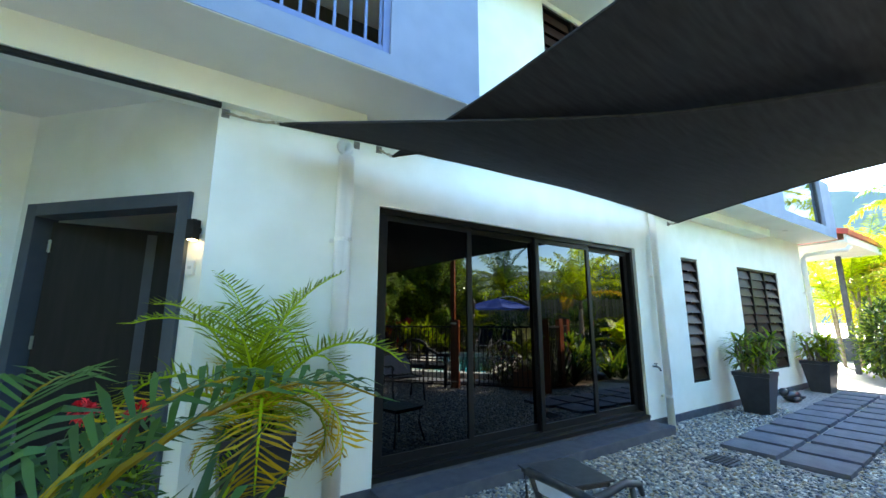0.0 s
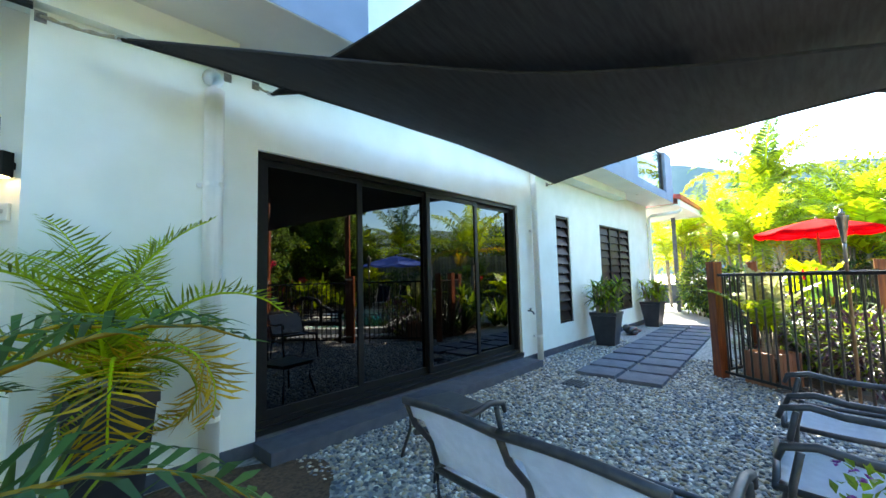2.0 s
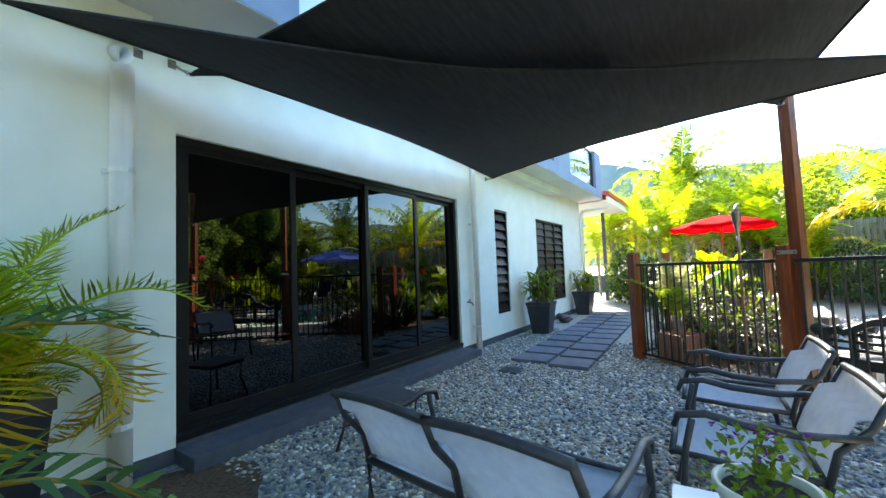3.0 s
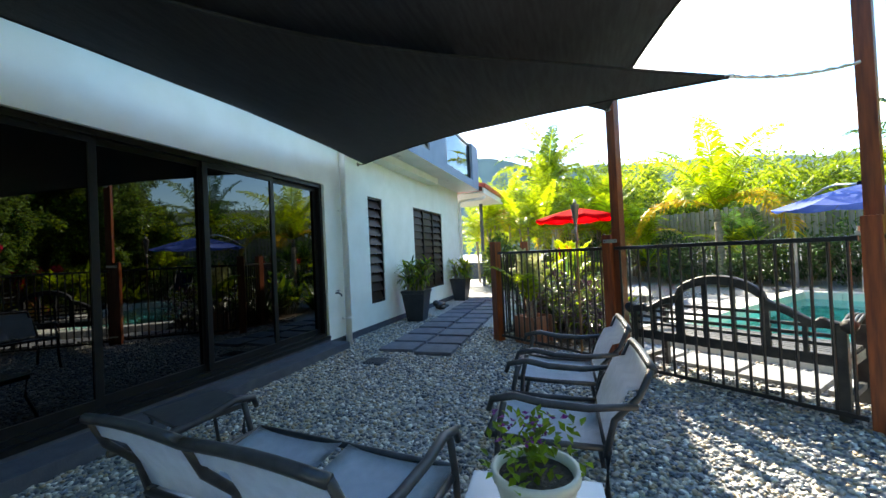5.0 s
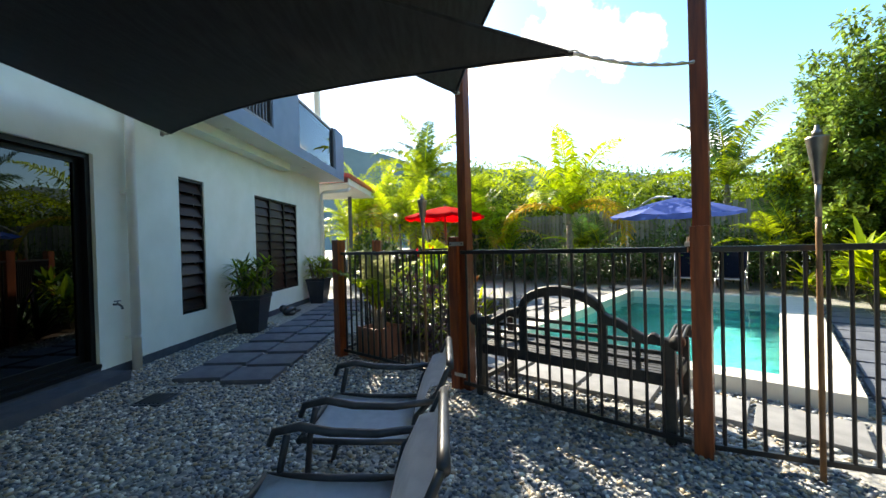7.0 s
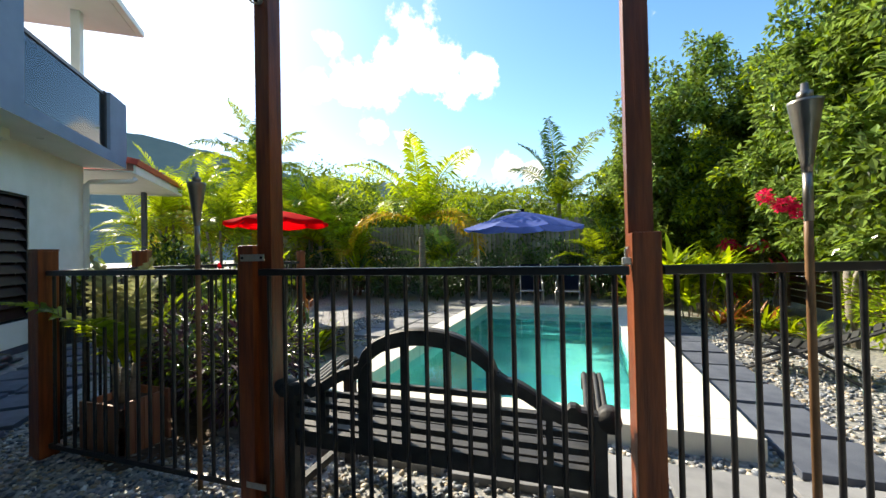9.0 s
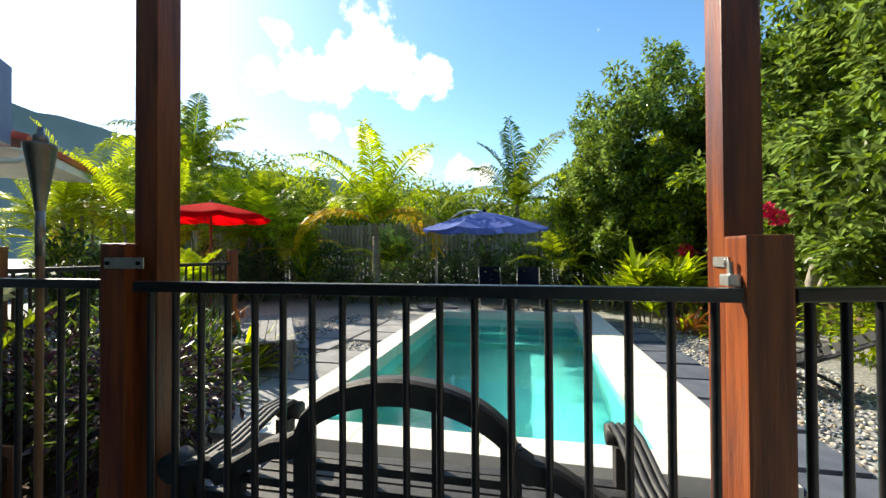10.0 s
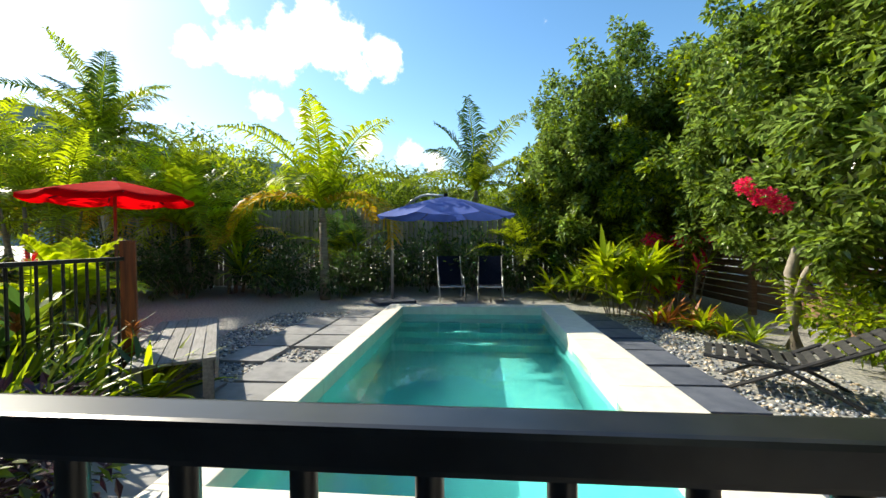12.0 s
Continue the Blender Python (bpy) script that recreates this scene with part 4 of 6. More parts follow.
def round_pot():
    p = thing("flower_pot", "cream ceramic flower pot with violet flowers on the side table", "plant pot", 2.07, 0.86, 0.42)
    bm = bmesh.new()
    prof = [(0.0, 0.0), (0.075, 0.0), (0.1, 0.08), (0.118, 0.15), (0.124, 0.152), (0.126, 0.178), (0.112, 0.178), (0.105, 0.15), (0.0, 0.15)]
    n = 24
    rings = [[bm.verts.new((r * math.cos(6.28318 * k / n), r * math.sin(6.28318 * k / n), z)) for k in range(n)] for r, z in prof[1:-1]]
    for i in range(len(rings) - 1):
        for k in range(n):
            bm.faces.new((rings[i][k], rings[i][(k + 1) % n], rings[i + 1][(k + 1) % n], rings[i + 1][k]))
    bm.faces.new(rings[0][::-1])
    part("body", bm, M["creampot"], p, smooth=True)
    part("soil", tube([(0, 0, 0.14), (0, 0, 0.155)], 0.104, 20), M["soil"], p)
    rng = random.Random(4)
    bm, bf = bmesh.new(), bmesh.new()
    for i in range(150):
        a, r, z = rng.uniform(0, 6.28), rng.uniform(0, 0.14), rng.uniform(0.15, 0.3)
        leaf_quad(bm, Vector((r * math.cos(a), r * math.sin(a), z)), rng, 0.035, 0.022)
    for i in range(22):
        a, r, z = rng.uniform(0, 6.28), rng.uniform(0, 0.12), rng.uniform(0.24, 0.34)
        for k in range(4):
            leaf_quad(bf, Vector((r * math.cos(a), r * math.sin(a), z)), rng, 0.014, 0.012)
    part("foliage", bm, M["leaf"], p)
    part("blossom", bf, M["violet"], p, "violet flowers")["kind"] = "stuff"


def leaf_quad(bm, p, rng, l, w, d=None):
    """One leaf: two folded triangles' pairs along a random way."""
    if d is None:
        d = Vector((rng.uniform(-1, 1), rng.uniform(-1, 1), rng.uniform(-0.5, 0.9))).normalized()
    s = d.cross(Vector((rng.uniform(-0.4, 0.4), rng.uniform(-0.4, 0.4), 1))).normalized()
    up = s.cross(d) * (w * 0.25)
    a = bm.verts.new(p)
    b = bm.verts.new(p + d * l * 0.5 + s * w * 0.5 + up)
    c = bm.verts.new(p + d * l)
    e = bm.verts.new(p + d * l * 0.5 - s * w * 0.5 + up)
    m = None
    bm.faces.new((a, b, c))
    bm.faces.new((a, c, e))


round_pot()


def timber_planter():
    p = thing("timber_planter", "red cedar planter box of upright boards behind the fence", "planter", 6.2, 1.33, 0, 52)
    w, h = 0.17, 0.36
    for k in range(6):
        u0, u1 = -w + 2 * w * k / 6 + 0.002, -w + 2 * w * (k + 1) / 6 - 0.002
        for s in (-1, 1):
            part("board", box(u0, u1, s * w - 0.009, s * w + 0.009, 0, h, None, 0.003), M["planter"], p)
            if 0 < k < 5:
                part("board", box(s * (w - 0.012) - 0.009, s * (w - 0.012) + 0.009, u0, u1, 0, h - 0.003, None, 0.003), M["planter"], p)
    part("soil", box(-w + 0.03, w - 0.03, -w + 0.012, w - 0.012, 0.2, h - 0.05), M["soil"], p)


timber_planter()


def torch(x, y, top, group="garden torches"):
    t = thing("garden_torch", "garden torch with a steel cone head on a bamboo pole", "torch", x, y, 0, 0, group)
    part("pole", tube([(0, 0, 0), (0.002, 0, top - 0.5), (0, 0, top - 0.3)], 0.013, 8), M["bamboo"], t, smooth=True)
    part("collar", tube([(0, 0, top - 0.4), (0, 0, top - 0.22)], 0.014, 10), M["torchhead"], t, smooth=True)
    part("cone", tube([(0, 0, top - 0.24), (0, 0, top - 0.21), (0, 0, top - 0.01), (0, 0, top)], [0.014, 0.017, 0.046, 0.048], 16), M["torchhead"], t, smooth=True)
    part("burner", tube([(0, 0, top), (0, 0, top + 0.03), (0, 0, top + 0.035), (0, 0, top + 0.06)], [0.022, 0.022, 0.012, 0.01], 10), M["torchhead"], t, smooth=True)


torch(3.784, -1.408, 1.75)
torch(5.457, 0.734, 1.69)


# ---- umbrellas ----
def canopy(parent, r, drop, material, n=8, valance=0.0):
    for k in range(n):
        bm = bmesh.new()
        a0, a1 = 6.28318 * k / n, 6.28318 * (k + 1) / n
        rows = []
        for i in range(7):
            q = i / 6
            row = []
            for j in range(5):
                s = j / 4
                p = Vector((math.cos(a0), math.sin(a0), 0)).lerp(Vector((math.cos(a1), math.sin(a1), 0)), s) * r * max(q, 0.02)
                row.append(bm.verts.new((p.x, p.y, -drop * (q ** 1.25) - 0.05 * q * 4 * s * (1 - s) * q)))
            rows.append(row)
        if valance:
            rows.append([bm.verts.new((v.co.x * 1.0, v.co.y * 1.0, v.co.z - valance)) for v in rows[-1]])
        for i in range(len(rows) - 1):
            for j in range(4):
                bm.faces.new((rows[i][j], rows[i + 1][j], rows[i + 1][j + 1], rows[i][j + 1]))
        part("canopy_panel", bm, material, parent, smooth=True)
        part("rib", tube([(0, 0, -0.02), (r * 0.5 * math.cos(a0), r * 0.5 * math.sin(a0), -drop * 0.5 ** 1.25 - 0.015), (r * math.cos(a0), r * math.sin(a0), -drop - 0.01)], 0.008, 5), M["chairframe"], parent)


def red_umbrella():
    u = thing("market_umbrella", "red fabric market umbrella standing open among the palms", "umbrella", 12.62, 0.74, 0, 11)
    part("pole", tube([(0, 0, 0), (0, 0, 2.39)], 0.024, 10), M["bamboo"], u, smooth=True)
    part("base", tube([(0, 0, 0), (0, 0, 0.06), (0, 0, 0.09)], [0.25, 0.25, 0.05], 20), M["plinth"], u, smooth=True)
    hub = part("hub", tube([(0, 0, 2.29), (0, 0, 2.36)], 0.04, 10), M["bamboo"], u)
    c = new("canopy")
    c.parent, c.location = u, (0, 0, 2.34)
    canopy(c, 1.12, 0.27, M["red_cloth"], 8, 0.07)


def blue_umbrella():
    u = thing("cantilever_umbrella", "blue cantilever umbrella on a curved arm over the loungers", "umbrella", 10.5, -4.35, 0, -10)
    px, py = (pose(10.5, -4.35, 0, 0, 0, -10).inverted() @ Vector((11.96, -3.93, 0))).xy
    part("pole", tube([(px, py, 0), (px, py, 1.8), (px * 0.96, py * 0.96, 1.95)], 0.03, 10), M["steel"], u, smooth=True)
    pts = [(px * (1 - q / 10), py * (1 - q / 10), 1.78 + 0.46 * math.sin(math.pi * 0.5 * min(1, q / 7)) - 0.02 * max(0, q - 7)) for q in range(11)]
    part("arm", tube(pts, 0.022, 10), M["steel"], u, smooth=True)
    part("base", box(px - 0.4, px + 0.4, py - 0.4, py + 0.4, 0, 0.07, None, 0.01), M["plinth"], u)
    part("hub", tube([(0, 0, 2.1), (0, 0, 2.22)], 0.04, 10), M["navy"], u)
    c = new("canopy")
    c.parent, c.location = u, (0, 0, 2.16)
    canopy(c, 1.34, 0.37, M["blue_cloth"], 8, 0.0)


red_umbrella()
blue_umbrella()


# ---- pool side things ----
def lounger(x, y, rz):
    l = thing("pool_chair", "navy sling pool chair on a steel frame in the shade", "lounger", x, y, 0, rz, "pool chairs")
    for s in (-0.27, 0.27):
        part("side_frame", tube([(0.62, s, 0.0), (0.6, s, 0.34), (0.1, s, 0.3), (-0.35, s, 0.95)], 0.013, 8), M["steel"], l, smooth=True)
        part("rear_leg", tube([(0.1, s, 0.3), (-0.15, s, 0.0)], 0.013, 8), M["steel"], l)
        part("armrest", tube([(0.45, s, 0.33), (0.42, s, 0.5), (-0.1, s, 0.55)], 0.014, 8), M["steel"], l, smooth=True)
    part("seat", box(0.08, 0.6, -0.26, 0.26, 0.31, 0.325), M["navy"], l)
    part("backrest", box(0, 0.8, -0.26, 0.26, 0, 0.012, pose(0.1, 0, 0.3, 0, -125, 0)), M["navy"], l)
    part("front_bar", tube([(0.61, -0.27, 0.33), (0.61, 0.27, 0.33)], 0.016, 8), M["steel"], l)


lounger(11.75, -5.3, 150)
lounger(11.15, -6.0, 140)


def daybed():
    d = thing("low_platform", "low weathered grey slatted timber platform by the pool", "daybed", 9.0, -0.15, 0, -4)
    L, w = 0.98, 0.3
    for k in range(6):
        y = -w + 2 * w * k / 6
        part("slat", box(-L, L, y + 0.004, y + 2 * w / 6 - 0.004, 0.37, 0.395, None, 0.003), M["greyslat"], d)
    for s in (-1, 1):
        part("side_board", box(-L, L, s * w - 0.012, s * w + 0.012, 0.22, 0.368), M["greyslat"], d)
        for q in (-1, 0, 1):
            part("leg", box(q * (L - 0.06) - 0.04, q * (L - 0.06) + 0.04, s * (w - 0.06) - 0.04, s * (w - 0.06) + 0.04, 0, 0.368), M["greyslat"], d)


daybed()


def deck_chair():
    d = thing("folding_lounger", "dark slatted folding timber lounger on the gravel", "lounger", 5.5, -4.5, 0, 22)
    d.scale = (0.8, 0.8, 0.95)
    wd = M["bench"]
    for s in (-0.28, 0.28):
        part("side_rail", tube([(0.72, s, 0.3), (0.1, s, 0.27), (-0.25, s, 0.3)], 0.02, 6), wd, d)
        part("back_rail", tube([(-0.2, s * 0.94, 0.3), (-0.85, s * 0.94, 0.62)], 0.02, 6), wd, d)
        part("cross_leg", tube([(0.55, s * 1.05, 0.0), (-0.1, s * 1.05, 0.3), (-0.35, s * 1.05, 0.42)], 0.019, 6), wd, d)
        part("cross_leg", tube([(-0.6, s * 1.1, 0.0), (0.05, s * 1.1, 0.28), (0.3, s * 1.1, 0.36)], 0.019, 6), wd, d)
    for k in range(9):
        x = -0.2 + 0.105 * k
        part("seat_slat", box(x, x + 0.07, -0.29, 0.29, 0.3, 0.315), wd, d)
    for k in range(7):
        q = k / 7
        m = pose(-0.22 - 0.62 * q, 0, 0.325 + 0.305 * q, 0, 26, 0)
        part("back_slat", box(-0.035, 0.035, -0.27, 0.27, 0, 0.014, m), wd, d)


deck_chair()


def ornament():
    bm = bmesh.new()
    for p, r in (((0, 0, 0.09), (0.2, 0.1, 0.09)), ((-0.17, 0.02, 0.15), (0.08, 0.07, 0.07)), ((0.2, -0.03, 0.05), (0.14, 0.03, 0.03)), ((-0.05, -0.1, 0.05), (0.1, 0.04, 0.04))):
        bmesh.ops.create_icosphere(bm, subdivisions=3, radius=1, matrix=Matrix.Translation(p) @ Matrix.Diagonal((*r, 1)))
    ob = part("garden_ornament", bm, M["pot"], smooth=True)
    ob.matrix_basis = pose(9.15, 3.68, 0, 0, 0, -10)
    tagged(ob, "small dark reclining garden ornament on the gravel", "ornament")


ornament()


# ---- boundary fences, far wall ----
def paling_fence(name, label, p, q, h, step, material):
    d = Vector((q[0] - p[0], q[1] - p[1], 0))
    L = d.length
    f = thing(name, label, "fence", p[0], p[1], 0, math.degrees(math.atan2(d.y, d.x)))
    rng = random.Random(9)
    for z in (0.4, h - 0.3):
        part("rail", box(0, L, -0.03, 0.0, z, z + 0.07), material, f)
    protos = [box(-step * 0.42, step * 0.42, -0.055, -0.033, 0.02, h + k) for k in (0.0, 0.04, -0.03)]
    first = [part("paling", m, material, f) for m in protos]
    for i, o in enumerate(first):
        o.location.x = step * (i + 0.5)
    for i in range(3, int(L / step)):
        o = new("paling", rng.choice(first).data)
        o.parent, o.location = f, (step * (i + 0.5), rng.uniform(-0.004, 0.004), 0)


def pv(a, b):
    v = POOL @ Vector((a, b, 0))
    return (v.x, v.y)


paling_fence("paling_fence", "weathered grey-brown timber paling fence behind the garden", pv(14.6, 14.0), pv(14.6, -2.3), 2.25, 0.14, M["paling"])


def slat_fence():
    f = thing("slat_fence", "brown horizontal slat fence along the garden side", "fence", *pv(14.5, -2.3), 0, -38.5 + 180)
    for k in range(7):
        part("post", box(1.9 * k - 0.045, 1.9 * k + 0.045, -0.12, -0.03, 0, 1.95), M["brownfence"], f)
        for i in range(13):
            if k < 6:
                part("slat", box(1.9 * k + 0.005, 1.9 * k + 1.895, -0.025, 0.0, 0.1 + 0.142 * i, 0.1 + 0.142 * i + 0.125), M["brownfence"], f)


slat_fence()
rw = structure(part("retaining_wall", box(19.0, 19.3, -1.0, 12.0, 0, 0.75, None, 0.02), M["plinth"]), "grey rendered low retaining wall", "wall")


def far_hills():
    rng = random.Random(3)
    bm = bmesh.new()
    rows = []
    for i in range(121):
        a = radians(-110 + 1.6 * i)
        deg = math.degrees(a)
        e = 7.5 + 7.5 * math.exp(-((deg - 22) / 24) ** 2) + 2.2 * math.exp(-((deg + 15) / 14) ** 2) + 1.0 * noise.noise((deg * 0.09, 0, 1)) + 0.35 * noise.noise((deg * 0.5, 3, 1))
        d = 420.0
        top = d * math.tan(radians(max(e, 3)))
        rows.append([bm.verts.new((d * (0.72 + 0.28 * s) * math.cos(a), d * (0.72 + 0.28 * s) * math.sin(a), -2 + top * s ** 1.15 + 3.0 * noise.noise((deg * 0.7, s * 6, 0)))) for s in [k / 8 for k in range(9)]])
    for i in range(120):
        for k in range(8):
            bm.faces.new((rows[i][k], rows[i][k + 1], rows[i + 1][k + 1], rows[i + 1][k]))
    structure(part("backdrop", bm, M["hill"], smooth=True), "forested hills beyond the garden, tinted blue-green for distance haze", "hills")


far_hills()
# ---- plants ----
def frond(bm, root, az, lift, length, droop, rng, n=26, leaf=0.32, width=0.022, vee=0.5, bs=None, hang=(0.15, 0.4)):
    """A feather frond: a curved stalk with two rows of leaflets."""
    d = Vector((math.cos(az), math.sin(az), 0))
    pts = []
    p = Vector(root)
    ang = lift
    step = length / n
    for i in range(n + 1):
        pts.append(p.copy())
        p = p + (d * math.cos(ang) + Vector((0, 0, 1)) * math.sin(ang)) * step
        ang -= droop / n * (0.5 + 1.2 * i / n)
    side = d.cross(Vector((0, 0, 1)))
    add_tube(bs if bs is not None else bm, pts[::3] + [pts[-1]] if n % 3 else pts[::3], [0.012 * length * (1 - 0.85 * k / (n // 3 + (1 if n % 3 else 0))) + 0.001 for k in range(len(pts[::3]) + (1 if n % 3 else 0))], 4, False)
    for i in range(4, n + 1):
        t = i / n
        ll = leaf * (math.sin(math.pi * min(1, 0.18 + 0.82 * t)) ** 0.6 if t < 1 else 0.3) * rng.uniform(0.85, 1.1)
        tan = (pts[min(i + 1, n)] - pts[i - 1]).normalized()
        up = side.cross(tan).normalized()
        if up.z < 0:
            up = -up
        for s in (-1, 1):
            w = (side * s * 1.0 + tan * rng.uniform(0.45, 0.75) + up * vee * rng.uniform(0.5, 1.2)).normalized()
            a = pts[i]
            b = a + w * ll * 0.5 - Vector((0, 0, 0.04 * ll))
            c = a + w * ll * 0.95 - Vector((0, 0, rng.uniform(*hang) * ll))
            k = tan * width * 0.5
            v = [bm.verts.new(q) for q in (a - k * 0.5, a + k * 0.5, b + k, c, b - k)]
            bm.faces.new((v[0], v[1], v[2], v[4]))
            bm.faces.new((v[4], v[2], v[3]))


def feather_palm(name, label, x, y, z, trunk, n, length, seed, mats, tr=0.07, lift=(0.5, 1.35), droop=1.5, leaf=0.4, width=0.03, stems=1, spread=0.0, group="", cat="palm", crownshaft=0.0, dense=30, hang=(0.15, 0.4)):
    rng = random.Random(seed)
    t = thing(name, label, cat, x, y, z, 0, group)
    bms = [bmesh.new() for _ in mats]
    bs = bmesh.new()
    bt = bmesh.new()
    for s in range(stems):
        a = rng.uniform(0, 6.283)
        r = spread * rng.uniform(0.3, 1) if stems > 1 else 0
        bx, by = r * math.cos(a), r * math.sin(a)
        h = trunk * rng.uniform(0.75, 1.05) if stems > 1 else trunk
        tx, ty = bx * 1.6 + rng.uniform(-0.05, 0.05) * h, by * 1.6 + rng.uniform(-0.05, 0.05) * h
        k = max(3, int(h / 0.35))
        add_tube(bt, [(bx + (tx - bx) * i / k, by + (ty - by) * i / k, h * i / k) for i in range(k + 1)], [tr * (1.15 - 0.4 * i / k) + 0.006 * (i % 2) for i in range(k + 1)], 9)
        if crownshaft:
            add_tube(bt, [(tx, ty, h), (tx, ty, h + crownshaft)], [tr * 0.8, tr * 0.45], 8)
        m = n if stems == 1 else max(4, n // stems)
        for i in range(m):
            az = 6.283 * (i * 0.381966) + rng.uniform(-0.25, 0.25) + s
            q = i / max(1, m - 1)
            li = lift[1] + (lift[0] - lift[1]) * q + rng.uniform(-0.1, 0.1)
            w = rng.random()
            pick = min(len(mats) - 1, int((q * 0.6 + w * 0.4) * len(mats)))
            frond(bms[pick], (tx, ty, h + crownshaft * 0.8), az, li, length * rng.uniform(0.85, 1.08), droop * (0.3 + 0.95 * q) * rng.uniform(0.85, 1.15), rng, dense, leaf, width, 0.45, bs, hang)
    part("trunk", bt, M["palmbark"], t, smooth=True)
    part("rachis", bs, M["leaf_lime"], t)
    for b, m in zip(bms, mats):
        if len(b.verts):
            part("crown", b, m, t)
        else:
            b.free()
    return t


PA, PB, PC, PL = M["palm_a"], M["palm_b"], M["palm_c"], M["leaf_lime"]
# golden palm in the tall pot
feather_palm("golden_palm", "golden-green areca palm growing in a black pot", 0.95, 3.6, 0.62, 0.2, 18, 0.98, 12, [PL, PA, PB, PB], 0.012, (0.65, 1.45), 3.0, 0.25, 0.015, 3, 0.05, dense=36, hang=(-0.1, 0.25))
feather_palm("golden_palm_shoots", "short yellowed fronds at the foot of the areca palm", 0.95, 3.6, 0.63, 0.06, 10, 0.42, 14, [PB, PA, PB], 0.01, (0.4, 1.3), 1.8, 0.17, 0.014, 2, 0.05, dense=22, hang=(0.0, 0.4))
# palms behind the pool, nearest first
feather_palm("alexandra_palm", "tall feather palm with upright yellow-green fronds", 13.2, -2.85, 0, 1.75, 13, 2.75, 21, [PL, PL, PA, PB], 0.1, (0.4, 1.56), 1.5, 0.72, 0.05, group="garden palms", crownshaft=0.4, dense=48, hang=(0.25, 0.6))
feather_palm("alexandra_palm", "feather palm with arching blue-green fronds", 13.7, -7.44, 0, 2.5, 14, 2.6, 22, [PC, PA, PA], 0.1, (0.3, 1.55), 1.5, 0.7, 0.05, group="garden palms", crownshaft=0.4, dense=46, hang=(0.25, 0.6))
feather_palm("foxtail_palm", "tall foxtail palm with bushy drooping fronds", 20.3, 1.75, 0, 3.9, 22, 3.2, 23, [PA, PC, PA, PC], 0.13, (0.3, 1.52), 2.5, 0.7, 0.06, group="garden palms", crownshaft=0.6, dense=60, hang=(0.1, 0.7))
feather_palm("banana_palm", "young palm with broad yellow-lime leaves over the fence", 15.9, -0.3, 0, 1.6, 9, 2.0, 38, [PL, PL, PB], 0.06, (0.6, 1.5), 0.9, 0.6, 0.11, group="garden palms")
feather_palm("golden_cane_palm", "clump of golden cane palms with yellow fronds", *pv(13.2, 8.9), 0, 1.3, 22, 1.5, 24, [PL, PA, PB], 0.035, (0.4, 1.4), 1.5, 0.4, 0.035, 4, 0.25, "garden palms")
feather_palm("golden_cane_palm", "clump of leafy cane palms beside the red umbrella", 15.6, 2.2, 0, 2.0, 30, 1.8, 25, [PL, PA, PA], 0.035, (0.3, 1.4), 1.6, 0.45, 0.04, 5, 0.4, "garden palms")
feather_palm("golden_cane_palm", "dense clump of cane palms in front of the hill", 16.5, 0.2, 0, 2.4, 30, 2.0, 26, [PA, PA, PL], 0.035, (0.3, 1.4), 1.7, 0.5, 0.04, 5, 0.45, "garden palms")
feather_palm("golden_cane_palm", "dense clump of cane palms at the garden edge", 17.0, 4.6, 0, 2.2, 30, 2.0, 27, [PL, PA, PA], 0.035, (0.3, 1.4), 1.7, 0.5, 0.04, 5, 0.45, "garden palms")
feather_palm("golden_cane_palm", "clump of cane palms beside the blue umbrella", *pv(13.4, 1.4), 0, 1.0, 22, 1.5, 28, [PC, PA, PL], 0.03, (0.4, 1.4), 1.4, 0.4, 0.035, 4, 0.3, "garden palms")
feather_palm("golden_cane_palm", "clump of yellowing cane palms along the back fence", *pv(14.0, 6.0), 0, 1.1, 20, 1.4, 29, [PA, PC, PA, PB], 0.03, (0.3, 1.3), 1.6, 0.4, 0.035, 4, 0.3, "garden palms")
feather_palm("golden_cane_palm", "clump of shaded cane palms along the back fence", *pv(13.9, 10.4), 0, 1.6, 24, 1.7, 30, [PC, PA, PA], 0.03, (0.3, 1.4), 1.7, 0.45, 0.035, 4, 0.35, "garden palms")
for x_, y_, seed_ in ((17.6, 2.7, 351), (18.0, 0.9, 352), (16.9, 3.6, 353)):
    feather_palm("golden_cane_palm", "tall clump of cane palms with glossy golden fronds", x_, y_, 0, 2.7, 34, 2.2, seed_, [PA, PL, PA, PB], 0.035, (0.2, 1.4), 1.9, 0.5, 0.04, 5, 0.6, "garden palms")
# young bright palm in front of the red umbrella
feather_palm("young_palm", "young palm with broad bright lime fronds", 10.3, 0.9, 0, 0.6, 9, 0.9, 31, [PL, PL], 0.03, (0.5, 1.4), 1.0, 0.42, 0.06)
